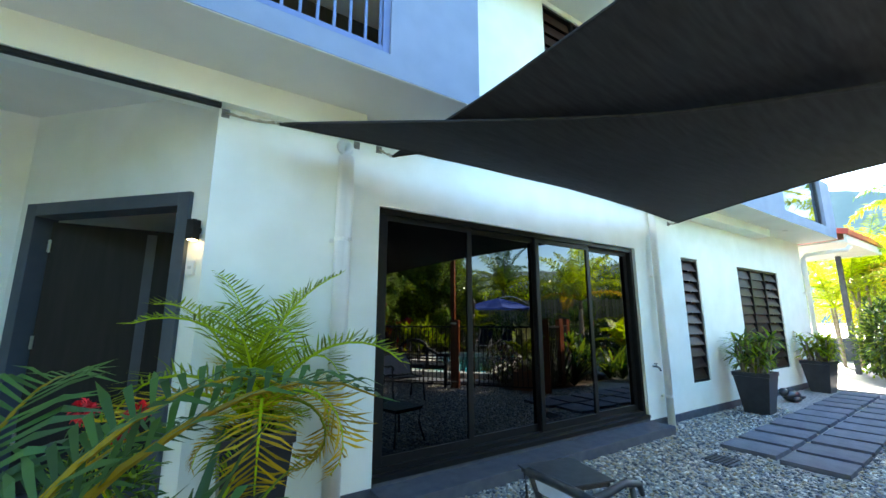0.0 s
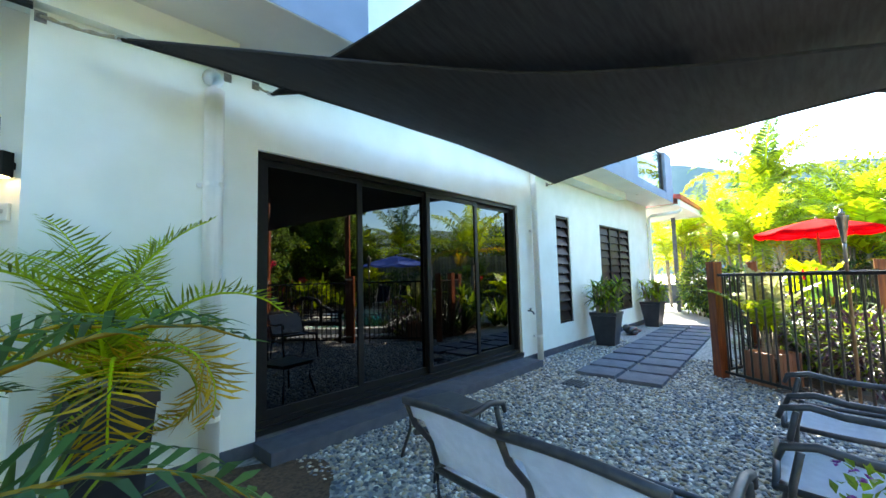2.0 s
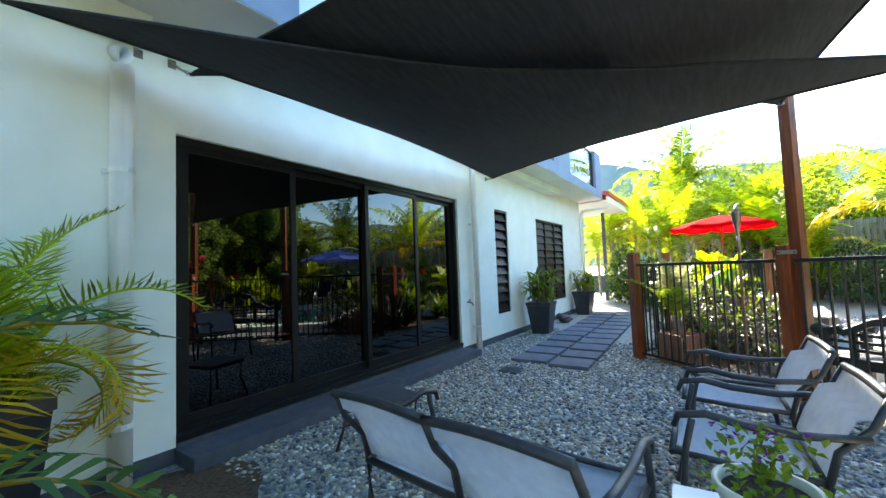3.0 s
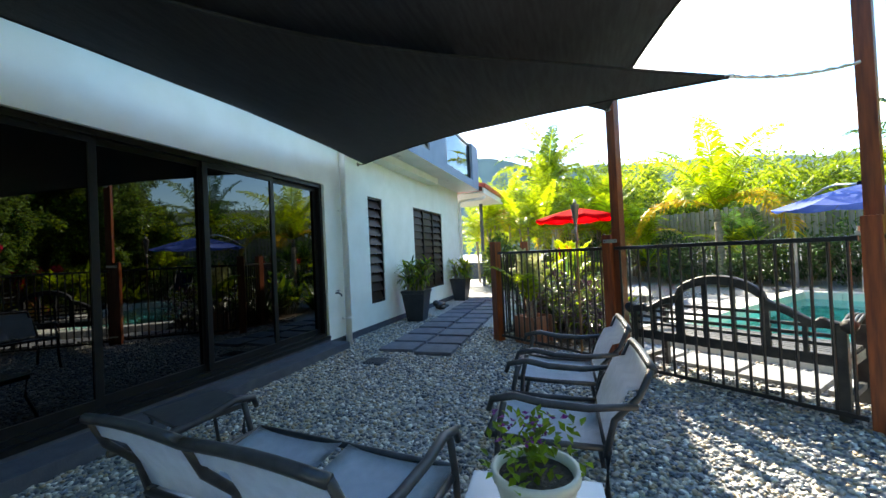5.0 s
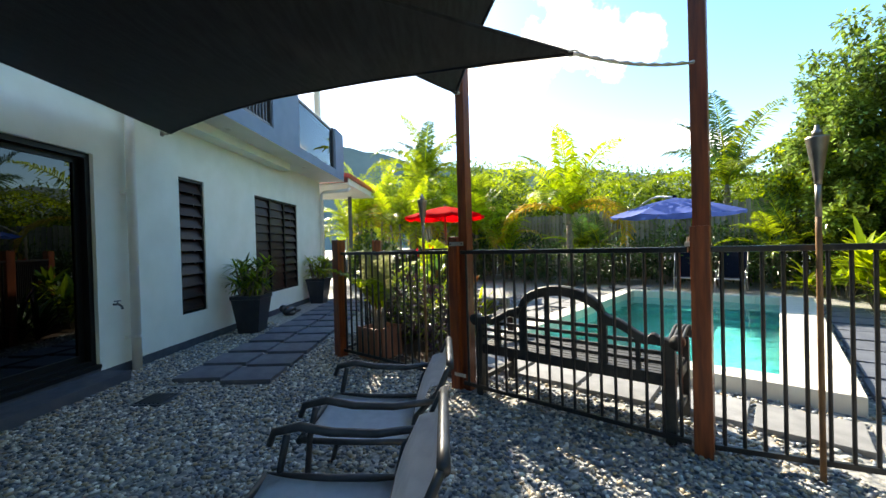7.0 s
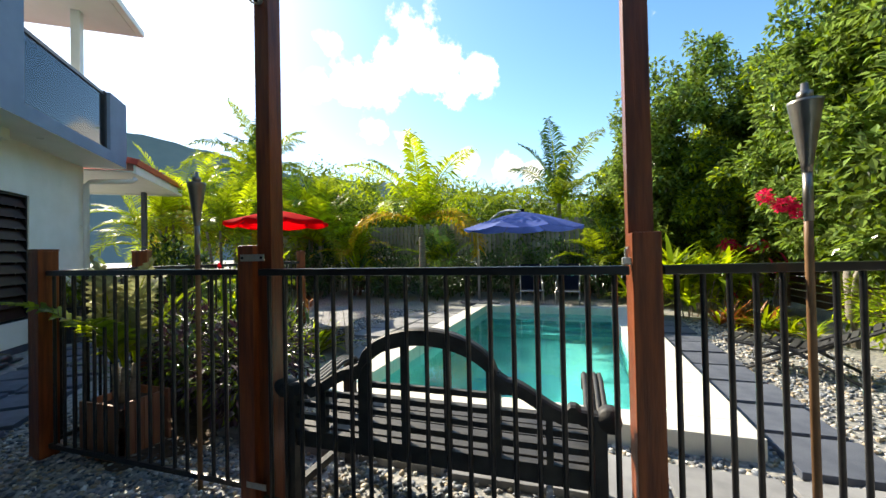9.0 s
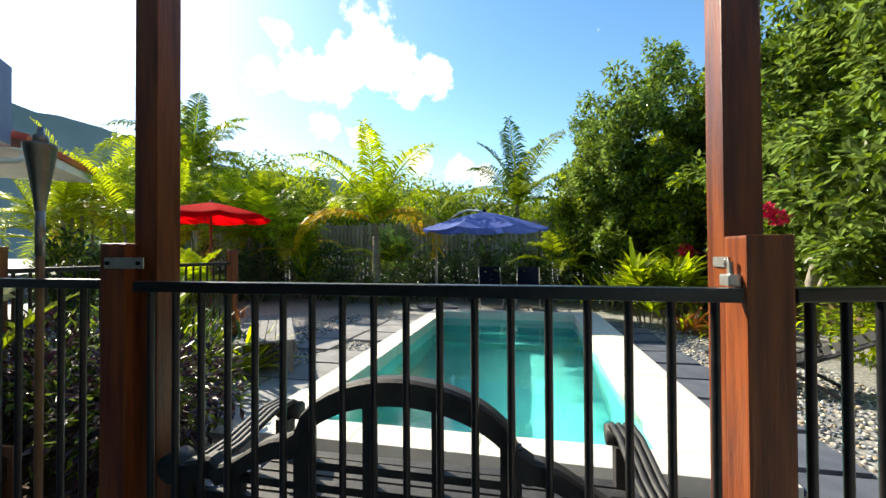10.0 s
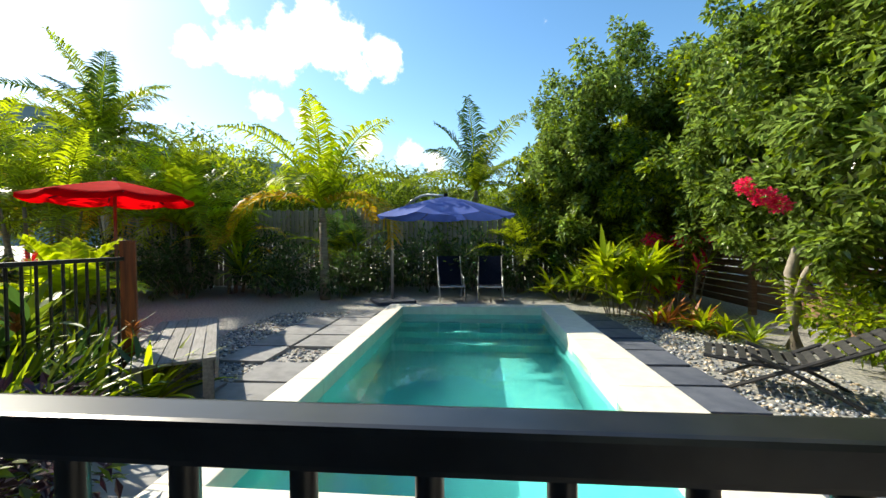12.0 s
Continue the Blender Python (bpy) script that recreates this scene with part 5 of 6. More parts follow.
# frond plant close to the path at the entry
def entry_palm():
    rng = random.Random(33)
    t = thing("cane_palm", "palm with long striped green fronds at the porch edge", "palm", 0.12, 2.2, 0)
    bt, bs, ba, bc = bmesh.new(), bmesh.new(), bmesh.new(), bmesh.new()
    for k in range(4):
        a = 1.57 * k + 0.4
        add_tube(bt, [(0.03 * math.cos(a), 0.03 * math.sin(a), 0), (0.07 * math.cos(a), 0.07 * math.sin(a), 0.35), (0.1 * math.cos(a), 0.1 * math.sin(a), 0.72)], [0.022, 0.018, 0.012], 7)
    for az, lift, length, droop, leaf in ((10, 58, 1.15, 1.5, 0.3), (28, 66, 1.05, 1.7, 0.28), (52, 50, 0.85, 1.3, 0.27), (-14, 40, 0.95, 1.5, 0.27), (80, 62, 0.9, 1.2, 0.3), (118, 60, 0.8, 1.1, 0.27), (165, 58, 0.8, 1.2, 0.26), (215, 52, 0.8, 1.3, 0.26), (265, 50, 0.7, 1.3, 0.25)):
        a = radians(az)
        frond(ba if az % 2 == 0 else bc, (0.09 * math.cos(a), 0.09 * math.sin(a), 0.66), a, radians(lift), length, droop, rng, 24, leaf, 0.026, 0.5, bs, (0.1, 0.45))
    part("trunk", bt, M["palmbark"], t, smooth=True)
    part("rachis", bs, M["palm_b"], t, "yellow frond stalks")
    part("crown", ba, PC, t)
    part("crown", bc, PA, t)


entry_palm()


def strap_clump(name, label, x, y, z, n, length, width, seed, mats, lift=(0.5, 1.5), cat="plant", group="", heads=1, spread=0.0, stem=0.0):
    """Rosettes of arching strap leaves."""
    rng = random.Random(seed)
    t = thing(name, label, cat, x, y, z, 0, group)
    bms = [bmesh.new() for _ in mats]
    bt = bmesh.new()
    for h in range(heads):
        a = rng.uniform(0, 6.283)
        r = spread * math.sqrt(rng.random())
        hx, hy, hz = r * math.cos(a), r * math.sin(a), stem * rng.uniform(0.25, 1.1)
        if stem:
            add_tube(bt, [(hx * 0.6, hy * 0.6, 0), (hx, hy, hz)], 0.013, 5)
        for i in range(n):
            az = rng.uniform(0, 6.283)
            ang = rng.uniform(*lift)
            L = length * rng.uniform(0.7, 1.1)
            bm = bms[rng.randrange(len(mats))]
            d = Vector((math.cos(az), math.sin(az), 0))
            s = d.cross(Vector((0, 0, 1)))
            p = Vector((hx, hy, hz))
            prev = None
            for k in range(6):
                w = width * (0.35, 0.8, 1.0, 0.85, 0.5, 0.04)[k] * 0.5
                cur = (bm.verts.new(p - s * w), bm.verts.new(p + Vector((0, 0, -0.15 * w))), bm.verts.new(p + s * w))
                if prev:
                    bm.faces.new((prev[0], prev[1], cur[1], cur[0]))
                    bm.faces.new((prev[1], prev[2], cur[2], cur[1]))
                prev = cur
                p = p + (d * math.cos(ang) + Vector((0, 0, 1)) * math.sin(ang)) * L / 5
                ang -= rng.uniform(0.05, 0.3)
    if stem:
        part("stem", bt, M["palmbark"], t)["kind"] = "stuff"
    else:
        bt.free()
    for b, m in zip(bms, mats):
        part("foliage", b, m, t)
    return t


def leafy(name, label, x, y, z, blobs, n, l, w, seed, mats, cat="shrub", group="", stem=True, shell=0.45):
    """A shrub: many small leaves in uneven clumps (x, y, z, rx, ry, rz) with stems to each."""
    rng = random.Random(seed)
    t = thing(name, label, cat, x, y, z, 0, group)
    bms = [bmesh.new() for _ in mats]
    tot = sum(b[3] * b[4] * b[5] for b in blobs)
    for b in blobs:
        for i in range(int(n * b[3] * b[4] * b[5] / tot)):
            d = Vector((rng.gauss(0, 1), rng.gauss(0, 1), rng.gauss(0, 1))).normalized()
            q = shell + (1 - shell) * rng.random() ** 0.5
            q *= 0.82 + 0.36 * noise.noise(d * 2.3 + Vector((seed, b[0], b[1])))
            p = Vector((b[0] + d.x * b[3] * q, b[1] + d.y * b[4] * q, max(0.02, b[2] + d.z * b[5] * q)))
            w2 = (d + Vector((rng.uniform(-0.9, 0.9), rng.uniform(-0.9, 0.9), rng.uniform(-0.9, 0.5)))).normalized()
            leaf_quad(bms[rng.randrange(len(mats))], p, rng, l * rng.uniform(0.7, 1.2), w * rng.uniform(0.7, 1.2), w2)
    if stem:
        bt = bmesh.new()
        for b in blobs:
            for k in range(3):
                e = Vector((b[0] + rng.uniform(-0.4, 0.4) * b[3], b[1] + rng.uniform(-0.4, 0.4) * b[4], b[2]))
                add_tube(bt, [(b[0] * 0.3, b[1] * 0.3, 0), (e.x * 0.7, e.y * 0.7, e.z * 0.55), e], [0.012, 0.009, 0.004], 5)
        part("stem", bt, M["bark"], t)["kind"] = "stuff"
    for b, m in zip(bms, mats):
        part("foliage", b, m, t)
    return t


LD, LG = M["leaf_dark"], M["leaf"]
strap_clump("rhapis_shrub", "bushy lady palm with fan leaves in a black pot", 7.68, 3.62, 0.5, 13, 0.28, 0.034, 41, [LG, PA, PC], (-0.3, 1.1), "shrub", "potted shrubs", 34, 0.26, 0.5)
strap_clump("rhapis_shrub", "bushy lady palm in the pot near the house corner", 10.76, 3.68, 0.5, 13, 0.28, 0.034, 42, [LG, PL, PA], (-0.3, 1.1), "shrub", "potted shrubs", 32, 0.25, 0.5)
strap_clump("snake_plant", "upright banded snake plant leaves at the porch", 0.6, 3.0, 0, 18, 0.95, 0.065, 43, [PC, PA], (1.2, 1.55))
leafy("red_flower_shrub", "small shrub with bright red flowers at the porch", 0.36, 3.25, 0, [(0, 0, 0.6, 0.22, 0.2, 0.32)], 700, 0.06, 0.02, 44, [PC, LG])
fl = leafy("red_blossoms", "cluster of bright red blossoms by the porch", 0.36, 3.1, 0, [(-0.08, 0, 0.98, 0.04, 0.04, 0.035), (0.09, 0.0, 0.96, 0.035, 0.03, 0.03), (0.05, -0.02, 0.88, 0.03, 0.03, 0.03)], 160, 0.03, 0.025, 45, [M["redflower"]], "flowers", "", False, 0.1)
# planter palm with pale leaves
feather_palm("planter_palm", "young palm with pale variegated fronds in the planter", 6.2, 1.33, 0.28, 0.3, 12, 0.72, 46, [M["leaf_cream"], M["leaf_cream"], PA], 0.02, (1.1, 1.52), 0.8, 0.2, 0.035, 3, 0.05)
leafy("purple_shrub", "dark purple-leaved shrub behind the pool fence", 6.25, 0.62, 0, [(0, 0, 0.45, 0.45, 0.4, 0.45), (0.45, -0.2, 0.4, 0.35, 0.35, 0.4), (0.5, 0.5, 0.5, 0.4, 0.4, 0.5)], 3200, 0.09, 0.035, 47, [M["leaf_purple"], M["leaf_purple"], LD])
strap_clump("flax_clump", "clump of long green strap leaves in the bed", 7.55, 0.75, 0, 34, 0.95, 0.05, 48, [PA, PL, PC], (0.7, 1.5), "plant", "strap plants", 3, 0.3)
strap_clump("flax_clump", "lush green strap-leaved plants beside the platform", 7.9, 0.3, 0, 30, 0.75, 0.06, 49, [PA, PC, PL], (0.5, 1.45), "plant", "strap plants", 4, 0.35)
strap_clump("flax_clump", "green strap-leaved plants near the red umbrella", 9.4, 1.3, 0, 30, 0.9, 0.06, 50, [LG, PC], (0.5, 1.45), "plant", "strap plants", 5, 0.5)
strap_clump("ginger_clump", "tall green ginger leaves beyond the fence post", 8.3, 1.1, 0, 12, 0.6, 0.09, 51, [LG, PC, PA], (0.3, 1.4), "plant", "strap plants", 9, 0.35, 0.7)
strap_clump("pandanus", "spiky fan of long blue-green pandanus leaves", *pv(12.6, 8.3), 0.5, 60, 1.3, 0.07, 52, [PA, PC, PL], (0.1, 1.5), "plant", "", 1, 0.0)
# the right-hand bed
strap_clump("cordyline", "lime green cordyline clump against the slat fence", *pv(10.6, 0.05), 0, 22, 0.75, 0.1, 53, [PL, PL, LG], (0.2, 1.4), "plant", "bed plants", 11, 0.5, 0.9)
strap_clump("cordyline", "lime green cordyline clump near the pool end", *pv(11.2, -0.5), 0, 22, 0.75, 0.1, 54, [PL, PL, LG], (0.2, 1.4), "plant", "bed plants", 11, 0.55, 0.95)
strap_clump("bromeliad", "orange and green bromeliads in the garden bed", *pv(9.5, -0.45), 0, 20, 0.5, 0.05, 55, [M["leaf_orange"], PL, M["leaf_orange"]], (0.3, 1.4), "plant", "bed plants", 5, 0.35, 0.1)
strap_clump("bromeliad", "green bromeliads below the leafy tree", *pv(8.9, -0.7), 0, 18, 0.45, 0.05, 56, [LG, PL], (0.3, 1.4), "plant", "bed plants", 5, 0.4, 0.08)
strap_clump("red_cordyline", "crimson cordyline heads above the green bed", *pv(10.9, -1.2), 0, 12, 0.4, 0.06, 57, [M["flower"], PL], (0.2, 1.5), "plant", "", 5, 0.5, 1.0)
strap_clump("cordyline", "bright green cordyline clump under the tree", *pv(12.3, 0.5), 0, 18, 0.6, 0.09, 154, [PL, LG], (0.2, 1.4), "plant", "bed plants", 8, 0.5, 0.45)
strap_clump("flax_clump", "dense strap leaves filling the bed by the fence", 7.2, 1.15, 0, 34, 0.9, 0.055, 155, [PC, M["leaf_purple"], M["leaf_deep"]], (0.6, 1.5), "plant", "strap plants", 4, 0.4)
strap_clump("flax_clump", "long green strap leaves crowding the fence post", 8.4, 0.55, 0, 30, 0.85, 0.06, 156, [PC, PA], (0.6, 1.5), "plant", "strap plants", 4, 0.35)
for i, (a, b, h) in enumerate(((6.5, -1.6, 0.75), (7.3, -1.7, 0.6), (8.0, -1.85, 0.75), (12.0, -1.5, 0.9), (5.2, -1.8, 0.7), (12.6, -0.9, 0.9))):
    leafy("fence_shrub", "glossy green shrub against the slat fence", *pv(a, b), 0, [(0, 0, h, 0.7, 0.5, h), (0.5, 0.2, h * 0.8, 0.5, 0.4, h * 0.7)], 1500, 0.11, 0.05, 170 + i, [LG, LG, PL], "shrub", "fence shrubs")
strap_clump("flax_clump", "upright bright green strap leaves behind the fence", 10.47, 1.28, 0, 26, 0.95, 0.06, 301, [PA, PL], (1.05, 1.5), "plant", "strap plants", 2, 0.15)
strap_clump("flax_clump", "upright green strap leaves beside the short post", 10.15, 0.81, 0, 26, 0.8, 0.06, 302, [PA, PL, LG], (1.0, 1.5), "plant", "strap plants", 2, 0.15)
# heliconias with upright coloured bracts
for i, (x, y, h) in enumerate(((7.6, 1.0, 1.1), (8.05, 0.75, 0.75), (9.0, 0.9, 1.15), (7.9, 0.15, 0.65))):
    t_ = thing("heliconia", "heliconia stem with an upright orange-red flower", "flower", x, y, 0, 40 * i, "heliconias")
    part("stem", tube([(0, 0, 0), (0.02, 0, h * 0.5), (0.0, 0.01, h)], [0.01, 0.008, 0.006], 6), M["leaf"], t_)
    bm_ = bmesh.new()
    r_ = random.Random(i)
    for k in range(9):
        leaf_quad(bm_, Vector((0, 0.01, h - 0.02 + 0.012 * k)), r_, 0.09, 0.03, Vector((0.7 * (-1) ** k, 0.2, 0.8)).normalized())
    part("flower_head", bm_, M["leaf_orange"] if i % 2 else M["redflower"], t_)
leafy("garden_shrub", "leafy green shrub at the edge of the side court", 13.6, 1.9, 0, [(0, 0, 0.5, 0.7, 0.5, 0.5), (0.6, 0.2, 0.45, 0.5, 0.5, 0.45)], 1700, 0.13, 0.05, 190, [M["leaf_deep"], PC], "shrub", "back shrubs")
for i, (sx, sy, h) in enumerate(((12.3, 2.3, 0.75), (13.3, 3.1, 0.95), (12.9, 1.5, 0.6))):
    leafy("garden_shrub", "tall dark green shrub screening the side court", sx, sy, 0, [(0, 0, h, 0.6, 0.5, h), (0.5, 0.3, h * 0.8, 0.5, 0.5, h * 0.8)], 2200, 0.14, 0.06, 210 + i, [M["leaf_deep"], PC, LG], "shrub", "back shrubs")
leafy("garden_shrub", "dense green shrub below the cane palms", 15.4, 1.2, 0, [(0, 0, 0.6, 0.8, 0.7, 0.6), (0.7, 0.8, 0.5, 0.7, 0.7, 0.5), (-0.8, 0.5, 0.5, 0.7, 0.6, 0.5)], 2400, 0.13, 0.05, 191, [M["leaf_deep"], PC, PA], "shrub", "back shrubs")
leafy("garden_shrub", "low leafy shrub behind the heliconias", 10.6, 1.7, 0, [(0, 0, 0.45, 0.7, 0.5, 0.45), (1.0, -0.1, 0.45, 0.6, 0.5, 0.45)], 1800, 0.12, 0.05, 192, [M["leaf_deep"], PC], "shrub", "back shrubs")
# dark shrubs along the back
for i, (a, b, h) in enumerate(((13.4, 0.2, 0.8), (13.7, 1.4, 0.95), (13.8, 2.6, 0.9), (13.8, 3.8, 0.9), (13.6, 4.9, 0.8), (12.9, 5.6, 0.6), (12.6, 6.9, 0.7), (13.4, 7.9, 0.9), (12.2, 9.4, 0.8), (13.2, 10.2, 1.0), (12.6, 11.4, 0.9), (13.5, -1.2, 1.0))):
    leafy("garden_shrub", "dark green leafy shrub along the back fence", *pv(a, b), 0, [(0, 0, h, 0.8, 0.8, h), (0.6, 0.4, h * 0.7, 0.6, 0.6, h * 0.7), (-0.5, 0.6, h * 0.8, 0.6, 0.6, h * 0.7)], 1700, 0.13, 0.05, 60 + i, [M["leaf_deep"], PC, M["leaf_deep"]], "shrub", "back shrubs")


def leafy_tree():
    """The big glossy-leaved tree over the right-hand fence."""
    rng = random.Random(77)
    x, y = pv(8.5, -1.25)
    t = thing("leafy_tree", "large glossy dark green tree leaning over the slat fence", "tree", x, y, 0, -38.5)
    bt = bmesh.new()
    add_tube(bt, [(0, 0, 0), (-0.06, 0.05, 0.4), (0.08, 0.0, 0.9), (0.0, -0.1, 1.5), (0.1, -0.3, 2.3)], [0.1, 0.075, 0.065, 0.055, 0.04], 10)
    add_tube(bt, [(0.02, 0.0, 0.5), (-0.25, 0.1, 0.9), (-0.6, 0.0, 1.6)], [0.045, 0.035, 0.02], 8)
    spots = [(-0.2, -0.1, 1.35, 0.5), (0.7, -0.1, 1.3, 0.5), (-1.0, 0.0, 1.2, 0.55), (-1.8, -0.1, 1.1, 0.6), (-2.6, -0.2, 1.2, 0.6), (1.6, -0.5, 1.6, 0.6), (-0.5, 0.2, 2.2, 0.7), (0.4, 0.2, 2.3, 0.7), (-1.4, 0.2, 2.2, 0.7)]
    for i in range(74):
        ca = rng.uniform(-3.8, 6.6)
        cz = rng.uniform(1.5, 5.2 - 0.3 * max(0.0, ca - 2))
        spots.append((ca, rng.uniform(-1.6, 0.1) - 0.25 * (cz < 2.0), cz, rng.uniform(0.7, 1.05)))
    for i in range(16):
        cy = rng.uniform(0.3, 2.5)
        spots.append((rng.uniform(4.6, 6.6), cy, rng.uniform(1.3, 4.4 - 0.35 * cy), rng.uniform(0.6, 0.85)))
    for i in range(15):
        ca = rng.uniform(2.6, 5.0)
        spots.append((ca, rng.uniform(0.2, 0.2 + 0.3 * (ca - 1.5)), rng.uniform(1.5, 3.4), rng.uniform(0.45, 0.65)))
    for i in range(34):
        ca = rng.uniform(1.5, 7.2)
        spots.append((ca, rng.uniform(-1.6, -0.2), rng.uniform(2.2, 5.9 - 0.22 * ca), rng.uniform(0.6, 0.95)))
    for cx, cy, cz, r in spots:
        if -2.2 < cx < 2.2 and cy < 0.3 and cz < 3.6:
            part("limb", tube([(0.05, -0.2, 1.4), (cx * 0.5, cy * 0.6, 1.4 + (cz - 1.4) * 0.6), (cx, cy, cz)], [0.02, 0.012, 0.005], 5), M["twig"], t)
    part("trunk", bt, M["bark"], t, smooth=True)
    crown(t, rng, spots)


def crown(t, rng, spots):
    """Clumps of folded leaves round each spot (x, y, z, radius)."""
    bms = [bmesh.new(), bmesh.new(), bmesh.new()]
    for cx, cy, cz, r in spots:
        for k in range(11):
            d = Vector((rng.gauss(0, 1), rng.gauss(0, 1), rng.gauss(0, 0.9))).normalized() * r * rng.uniform(0.45, 1.05)
            lx, ly, lz, q = cx + d.x, cy + d.y, max(0.7, cz + d.z), r * rng.uniform(0.2, 0.36)
            for i in range(int(420 * q)):
                d = Vector((rng.gauss(0, 1), rng.gauss(0, 1), rng.gauss(0, 1))).normalized()
                p = Vector((lx, ly, lz)) + d * q * rng.random() ** 0.4
                w = (d * 0.8 + Vector((rng.uniform(-1, 1), rng.uniform(-1, 1), rng.uniform(-1.1, 0.4)))).normalized()
                n = 0 if rng.random() < 0.7 else 1
                # lime leaves mixed into the far part paint its sunlit brightness
                if lx > 2.4 and rng.random() < 0.35:
                    n = 2
                leaf_quad(bms[n], p, rng, rng.uniform(0.1, 0.155), rng.uniform(0.055, 0.08), w)
    for b, m in zip(bms, (M["leaf_tree"], M["leaf"], M["leaf_lime"])):
        part("crown", b, m, t)


def corner_tree():
    """A second glossy tree at the back corner beyond the pool chairs."""
    rng = random.Random(78)
    x, y = pv(13.7, -0.7)
    t = thing("leafy_tree", "tall glossy green tree at the back corner of the garden", "tree", x, y, 0, -38.5)
    bt = bmesh.new()
    add_tube(bt, [(0, 0, 0), (0.05, 0.1, 1.2), (0.0, 0.2, 2.6), (0.1, 0.1, 4.0)], [0.11, 0.09, 0.07, 0.03], 10)
    spots = []
    for i in range(33):
        cy = rng.uniform(-0.9, 1.5)
        spots.append((rng.uniform(-1.6, 1.0), cy, rng.uniform(1.5, 5.7 - 0.75 * max(0.0, cy)), rng.uniform(0.55, 0.8)))
    for cx, cy, cz, r in spots[:16]:
        add_tube(bt, [(0.02, 0.15, 1.6), (cx * 0.5, cy * 0.5, 1.6 + (cz - 1.6) * 0.6), (cx, cy, cz)], [0.03, 0.015, 0.006], 5)
    part("trunk", bt, M["bark"], t, smooth=True)
    crown(t, rng, spots)


corner_tree()


leafy_tree()
leafy("bougainvillea", "spray of magenta bougainvillea flowers in the tree", 5.7, -4.68, 0, [(0, 0, 1.72, 0.13, 0.1, 0.09), (-0.1, -0.06, 1.64, 0.1, 0.1, 0.08), (0.12, 0.1, 1.82, 0.09, 0.08, 0.08)], 700, 0.035, 0.03, 90, [M["flower"]], "flowers", "", False, 0.2)
leafy("bougainvillea", "magenta bougainvillea flowers above the slat fence", 7.95, -7.9, 0, [(0, 0, 1.3, 0.2, 0.2, 0.12), (0.35, 0.3, 1.32, 0.2, 0.15, 0.14), (-0.4, -0.3, 1.38, 0.2, 0.15, 0.16)], 700, 0.06, 0.05, 91, [M["flower"]], "flowers", "", True, 0.2)


def far_trees():
    rng = random.Random(15)
    bms = [bmesh.new(), bmesh.new(), bmesh.new()]
    for i in range(340):
        a = 15.0 + rng.uniform(0, 1) ** 1.5 * 7
        b = rng.uniform(-8, 22)
        if i > 230:
            a, b = rng.uniform(-6, 15), -3.4 - rng.uniform(0, 1) ** 1.5 * 5
        h = rng.uniform(1.4, 3.4) + (0.9 if b > 9 else 0) + (0.18 * (a - 15) if i <= 230 else rng.uniform(0, 2))
        if b < 4 and i <= 230:
            h -= 0.5
        r = rng.uniform(0.6, 1.2)
        c = POOL @ Vector((a, b, h))
        k = 0 if rng.random() < 0.45 else (1 if rng.random() < 0.6 else 2)
        # dark clumps on this side become lime, sunlight put into the leaf colour
        if b < 2.5 and k == 0 and i <= 230:
            k = 2
        for j in range(380):
            d = Vector((rng.gauss(0, 1), rng.gauss(0, 1), rng.gauss(0, 1))).normalized()
            q = r * (0.5 + 0.5 * rng.random()) * (0.8 + 0.5 * noise.noise(d * 2 + c))
            p = c + Vector((d.x * q, d.y * q, d.z * q * 1.2 - (rng.random() ** 2) * 1.2))
            leaf_quad(bms[k], p, rng, rng.uniform(0.16, 0.3), rng.uniform(0.06, 0.1), None)
    t = tagged(new("far_trees"), "mixed tropical trees behind the back fence", "trees", kind="stuff")
    for b, m in zip(bms, (M["leaf_dark"], M["leaf"], M["leaf_lime"])):
        o = part("foliage", b, m, t)
        o["kind"] = "stuff"


far_trees()


def west_trees():
    """Tall planting added out of view, closing the court's west side to sky light."""
    rng = random.Random(16)
    bms = [bmesh.new(), bmesh.new()]
    for i in range(110):
        c = Vector((rng.uniform(-6.5, -2.2), rng.uniform(-7.0, 2.4), rng.uniform(0.5, 5.5)))
        if i > 80:
            c = Vector((rng.uniform(-2.5, 1.2), rng.uniform(-7.5, -4.6), rng.uniform(0.5, 4.5)))
        r = rng.uniform(0.7, 1.1)
        for j in range(300):
            d = Vector((rng.gauss(0, 1), rng.gauss(0, 1), rng.gauss(0, 1))).normalized()
            p = c + d * r * (0.45 + 0.55 * rng.random())
            p.z = max(0.03, p.z)
            leaf_quad(bms[j % 2], p, rng, rng.uniform(0.2, 0.34), rng.uniform(0.09, 0.14), None)
    t = tagged(new("west_trees"), "dense tall green planting added out of view to block western sky light", "trees", kind="stuff")
    for b, m in zip(bms, (M["leaf_deep"], M["leaf_dark"])):
        part("foliage", b, m, t)["kind"] = "stuff"


west_trees()
# ---- paving and loose stones ----
def paving(name, label, material, places, w, d, rz):
    """Slabs that lie on the gravel: (x, y) centres."""
    t = structure(new(name), label, "paving")
    bm = box(-w / 2, w / 2, -d / 2, d / 2, 0.0, 0.045, None, 0.006)
    first = None
    for x, y in places:
        if first is None:
            first = part("paver", bm, material, t)
            o = first
        else:
            o = new("paver", first.data)
            o.parent = t
        o.matrix_basis = pose(x, y, random.uniform(-0.004, 0.004), random.uniform(-0.5, 0.5), random.uniform(-0.5, 0.5), rz + random.uniform(-1, 1))


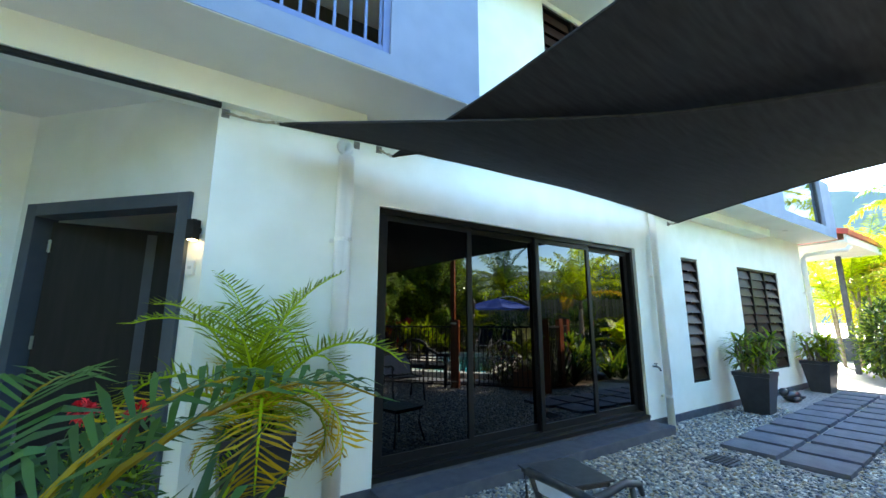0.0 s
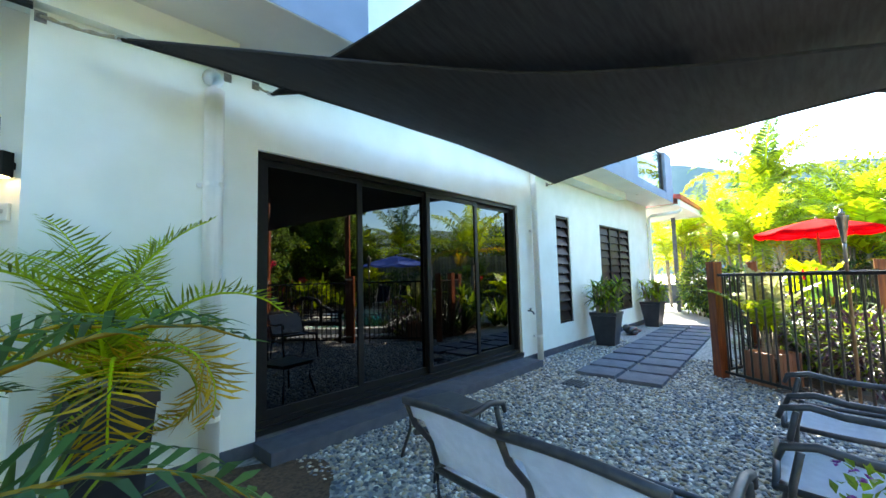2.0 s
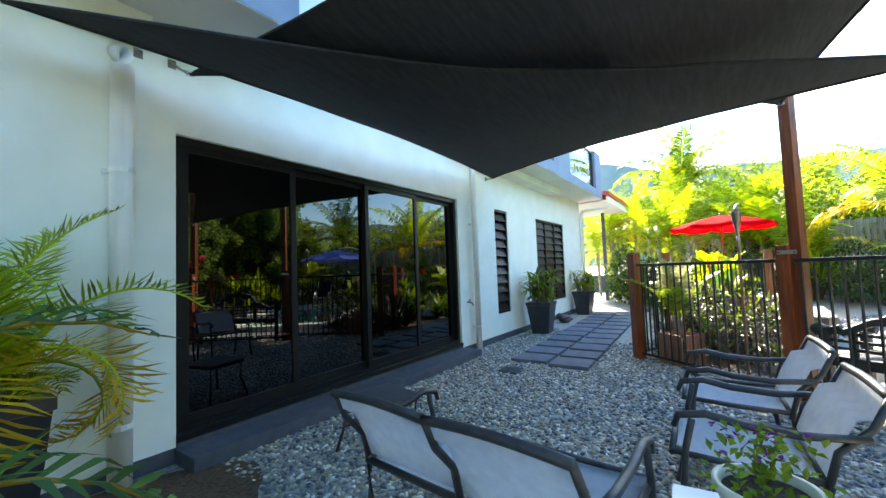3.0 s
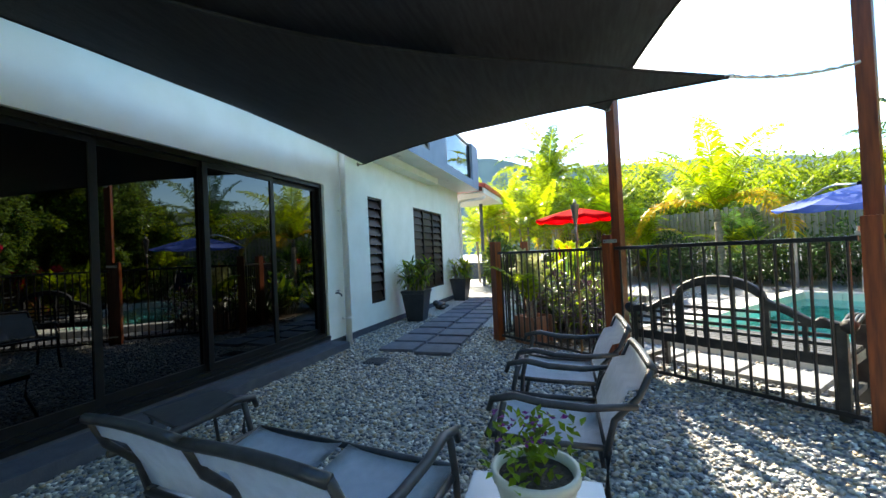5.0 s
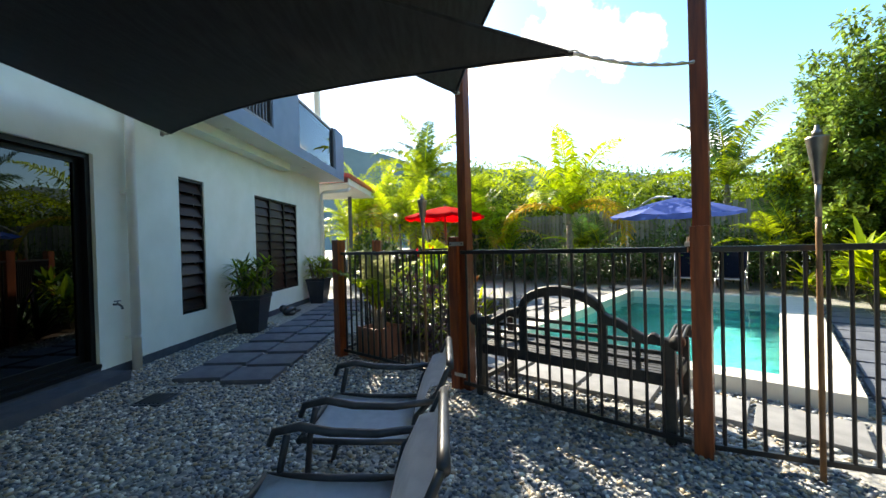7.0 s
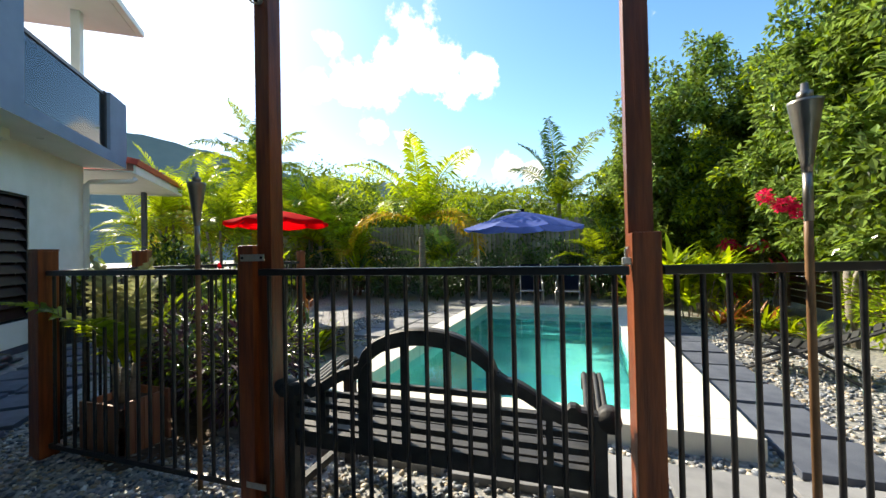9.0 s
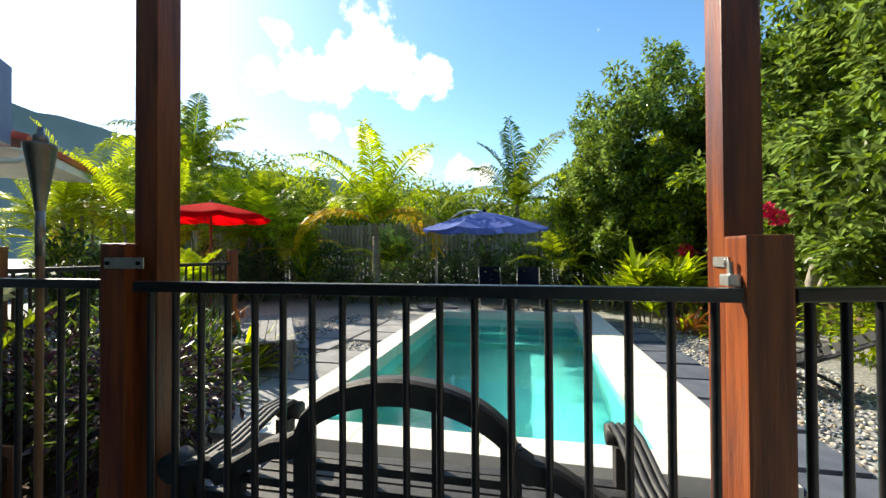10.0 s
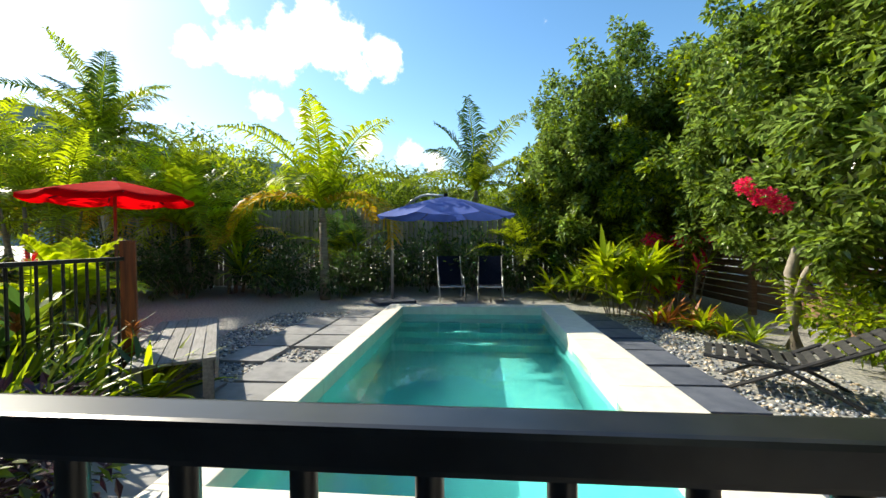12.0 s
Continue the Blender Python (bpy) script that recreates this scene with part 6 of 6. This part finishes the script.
path = pose(5.33, 2.2, 0, 0, 0, 2.5)
rows_ = []
for i in range(11):
    for j in range(2):
        v = path @ Vector((0.22 + 0.5 * i + 0.1 * j, 0.24 + 0.52 * j, 0))
        rows_.append((v.x, v.y))
paving("stepping_path", "charcoal concrete pavers laid in two rows along the house", M["paver"], rows_, 0.405, 0.47, 2.5)
paving("pool_path", "charcoal pavers in a row beside the pool", M["paver"], [pv(5.1 + 0.56 * i, 0.62 + 0.02 * (i % 2)) for i in range(10)], 0.5, 0.5, -38.5)
paving("pool_end_path", "pale concrete pavers between the bench and the pool", M["palepaver"], [pv(4.55 - 0.02 * (i % 2), 0.7 + 0.58 * i) for i in range(7)], 0.45, 0.54, -38.5)
paving("pool_side_path", "grey stone pavers along the far side of the pool", M["palepaver"], [pv(5.4 + 0.6 * i, 4.55 + 0.56 * j) for i in range(9) for j in range(2) if (i + j) % 5 != 4], 0.56, 0.52, -38.5)
structure(part("side_court", box(11.2, 15.5, 2.4, 9.0, 0.0, 0.02), M["palepaver"]), "sunlit pale concrete court beyond the house", "paving")


def pebbles(name, label, count, inside, seed, size):
    rng = np.random.RandomState(seed)
    pts = []
    while len(pts) < count:
        x, y = inside(rng)
        if x is not None:
            pts.append((x, y))
    pts = np.array(pts)
    bm = bmesh.new()
    bmesh.ops.create_icosphere(bm, subdivisions=1, radius=1.0)
    base = np.array([v.co[:] for v in bm.verts])
    tri = np.array([[v.index for v in f.verts] for f in bm.faces])
    bm.free()
    n = len(pts)
    s = rng.uniform(size[0], size[1], (n, 1)) * np.array([[1, 1, 1]])
    s = s * np.stack([rng.uniform(0.8, 1.4, n), rng.uniform(0.6, 1.0, n), rng.uniform(0.35, 0.65, n)], 1)
    a = rng.uniform(0, 6.283, n)
    tl = rng.uniform(-0.5, 0.5, n)
    v = base[None] * s[:, None, :] * rng.uniform(0.85, 1.15, (n, len(base), 1))
    x, y, z = v[..., 0], v[..., 1], v[..., 2]
    z2 = z * np.cos(tl)[:, None] + x * np.sin(tl)[:, None]
    x2 = x * np.cos(tl)[:, None] - z * np.sin(tl)[:, None]
    c, sn = np.cos(a)[:, None], np.sin(a)[:, None]
    out = np.stack([x2 * c - y * sn + pts[:, :1], x2 * sn + y * c + pts[:, 1:2], z2 + s[:, 2:3] * 0.5 + 0.002], 2).reshape(-1, 3)
    faces = (tri[None] + (np.arange(n) * len(base))[:, None, None]).reshape(-1, 3)
    me = bpy.data.meshes.new(name)
    me.from_pydata(out.tolist(), [], faces.tolist())
    for p in me.polygons:
        p.use_smooth = True
    me.materials.append(M["pebble"])
    tagged(new(name, me), label, "gravel", kind="stuff")


def clear_of(x, y):
    """Not under the ledge, pavers or posts."""
    if y > 3.97 or (y > 3.7 and 1.8 < x < 5.55):
        return False
    q = path.inverted() @ Vector((x, y, 0))
    if -0.0 < q.x < 5.7 and 0.0 < q.y < 1.0 and ((q.x - (0.1 if q.y > 0.5 else 0)) % 0.5) < 0.45:
        return False
    return True


def court(rng):
    x, y = rng.uniform(0.9, 9.5), rng.uniform(-1.6, 3.98)
    d = (x - P3[0]) * 0.767 - (y - P3[1]) * 0.641
    if d > 0.25 or not clear_of(x, y) or rng.uniform() > min(1.0, 1.5 - 0.12 * x):
        return None, None
    if x < 1.95 and y > 3.0:
        return None, None
    return x, y


def pool_gravel(rng):
    a, b = rng.uniform(4.1, 10.5), rng.uniform(-0.9, 6.2)
    if A0 - 0.02 < a < A1 and B0 - 0.02 < b < B1 + 0.02:
        return None, None
    x, y = pv(a, b)
    if ((x - 7.55) / 1.7) ** 2 + ((y - 0.95 + 0.16 * (x - 7.55)) / 0.6) ** 2 < 1:
        return None, None
    return x, y


pebbles("court_pebbles", "loose grey and tan river pebbles covering the court", 38000, court, 5, (0.0105, 0.0215))
pebbles("pool_pebbles", "loose pale pebbles round the pool", 12000, pool_gravel, 6, (0.013, 0.025))
bed = bmesh.new()
bmesh.ops.create_circle(bed, cap_ends=True, segments=60, radius=1)
for v in bed.verts:
    k = 1 + 0.12 * noise.noise(v.co * 2.5)
    v.co = Vector((7.55 + v.co.x * 1.75 * k, 0.95 - 0.16 * v.co.x * k + v.co.y * 0.62 * k, 0.014))
structure(part("garden_bed", bed, M["mulch"]), "dark bark-mulched garden bed behind the pool fence", "mulch")
mu = bmesh.new()
bmesh.ops.create_circle(mu, cap_ends=True, segments=40, radius=1)
for v in mu.verts:
    k = 1 + 0.15 * noise.noise(v.co * 2)
    v.co = Vector((1.35 + v.co.x * 0.75 * k, 3.45 + v.co.y * 0.5 * k, 0.012))
structure(part("mulch_bed", mu, M["mulch"]), "patch of dark brown bark mulch by the wall", "mulch")
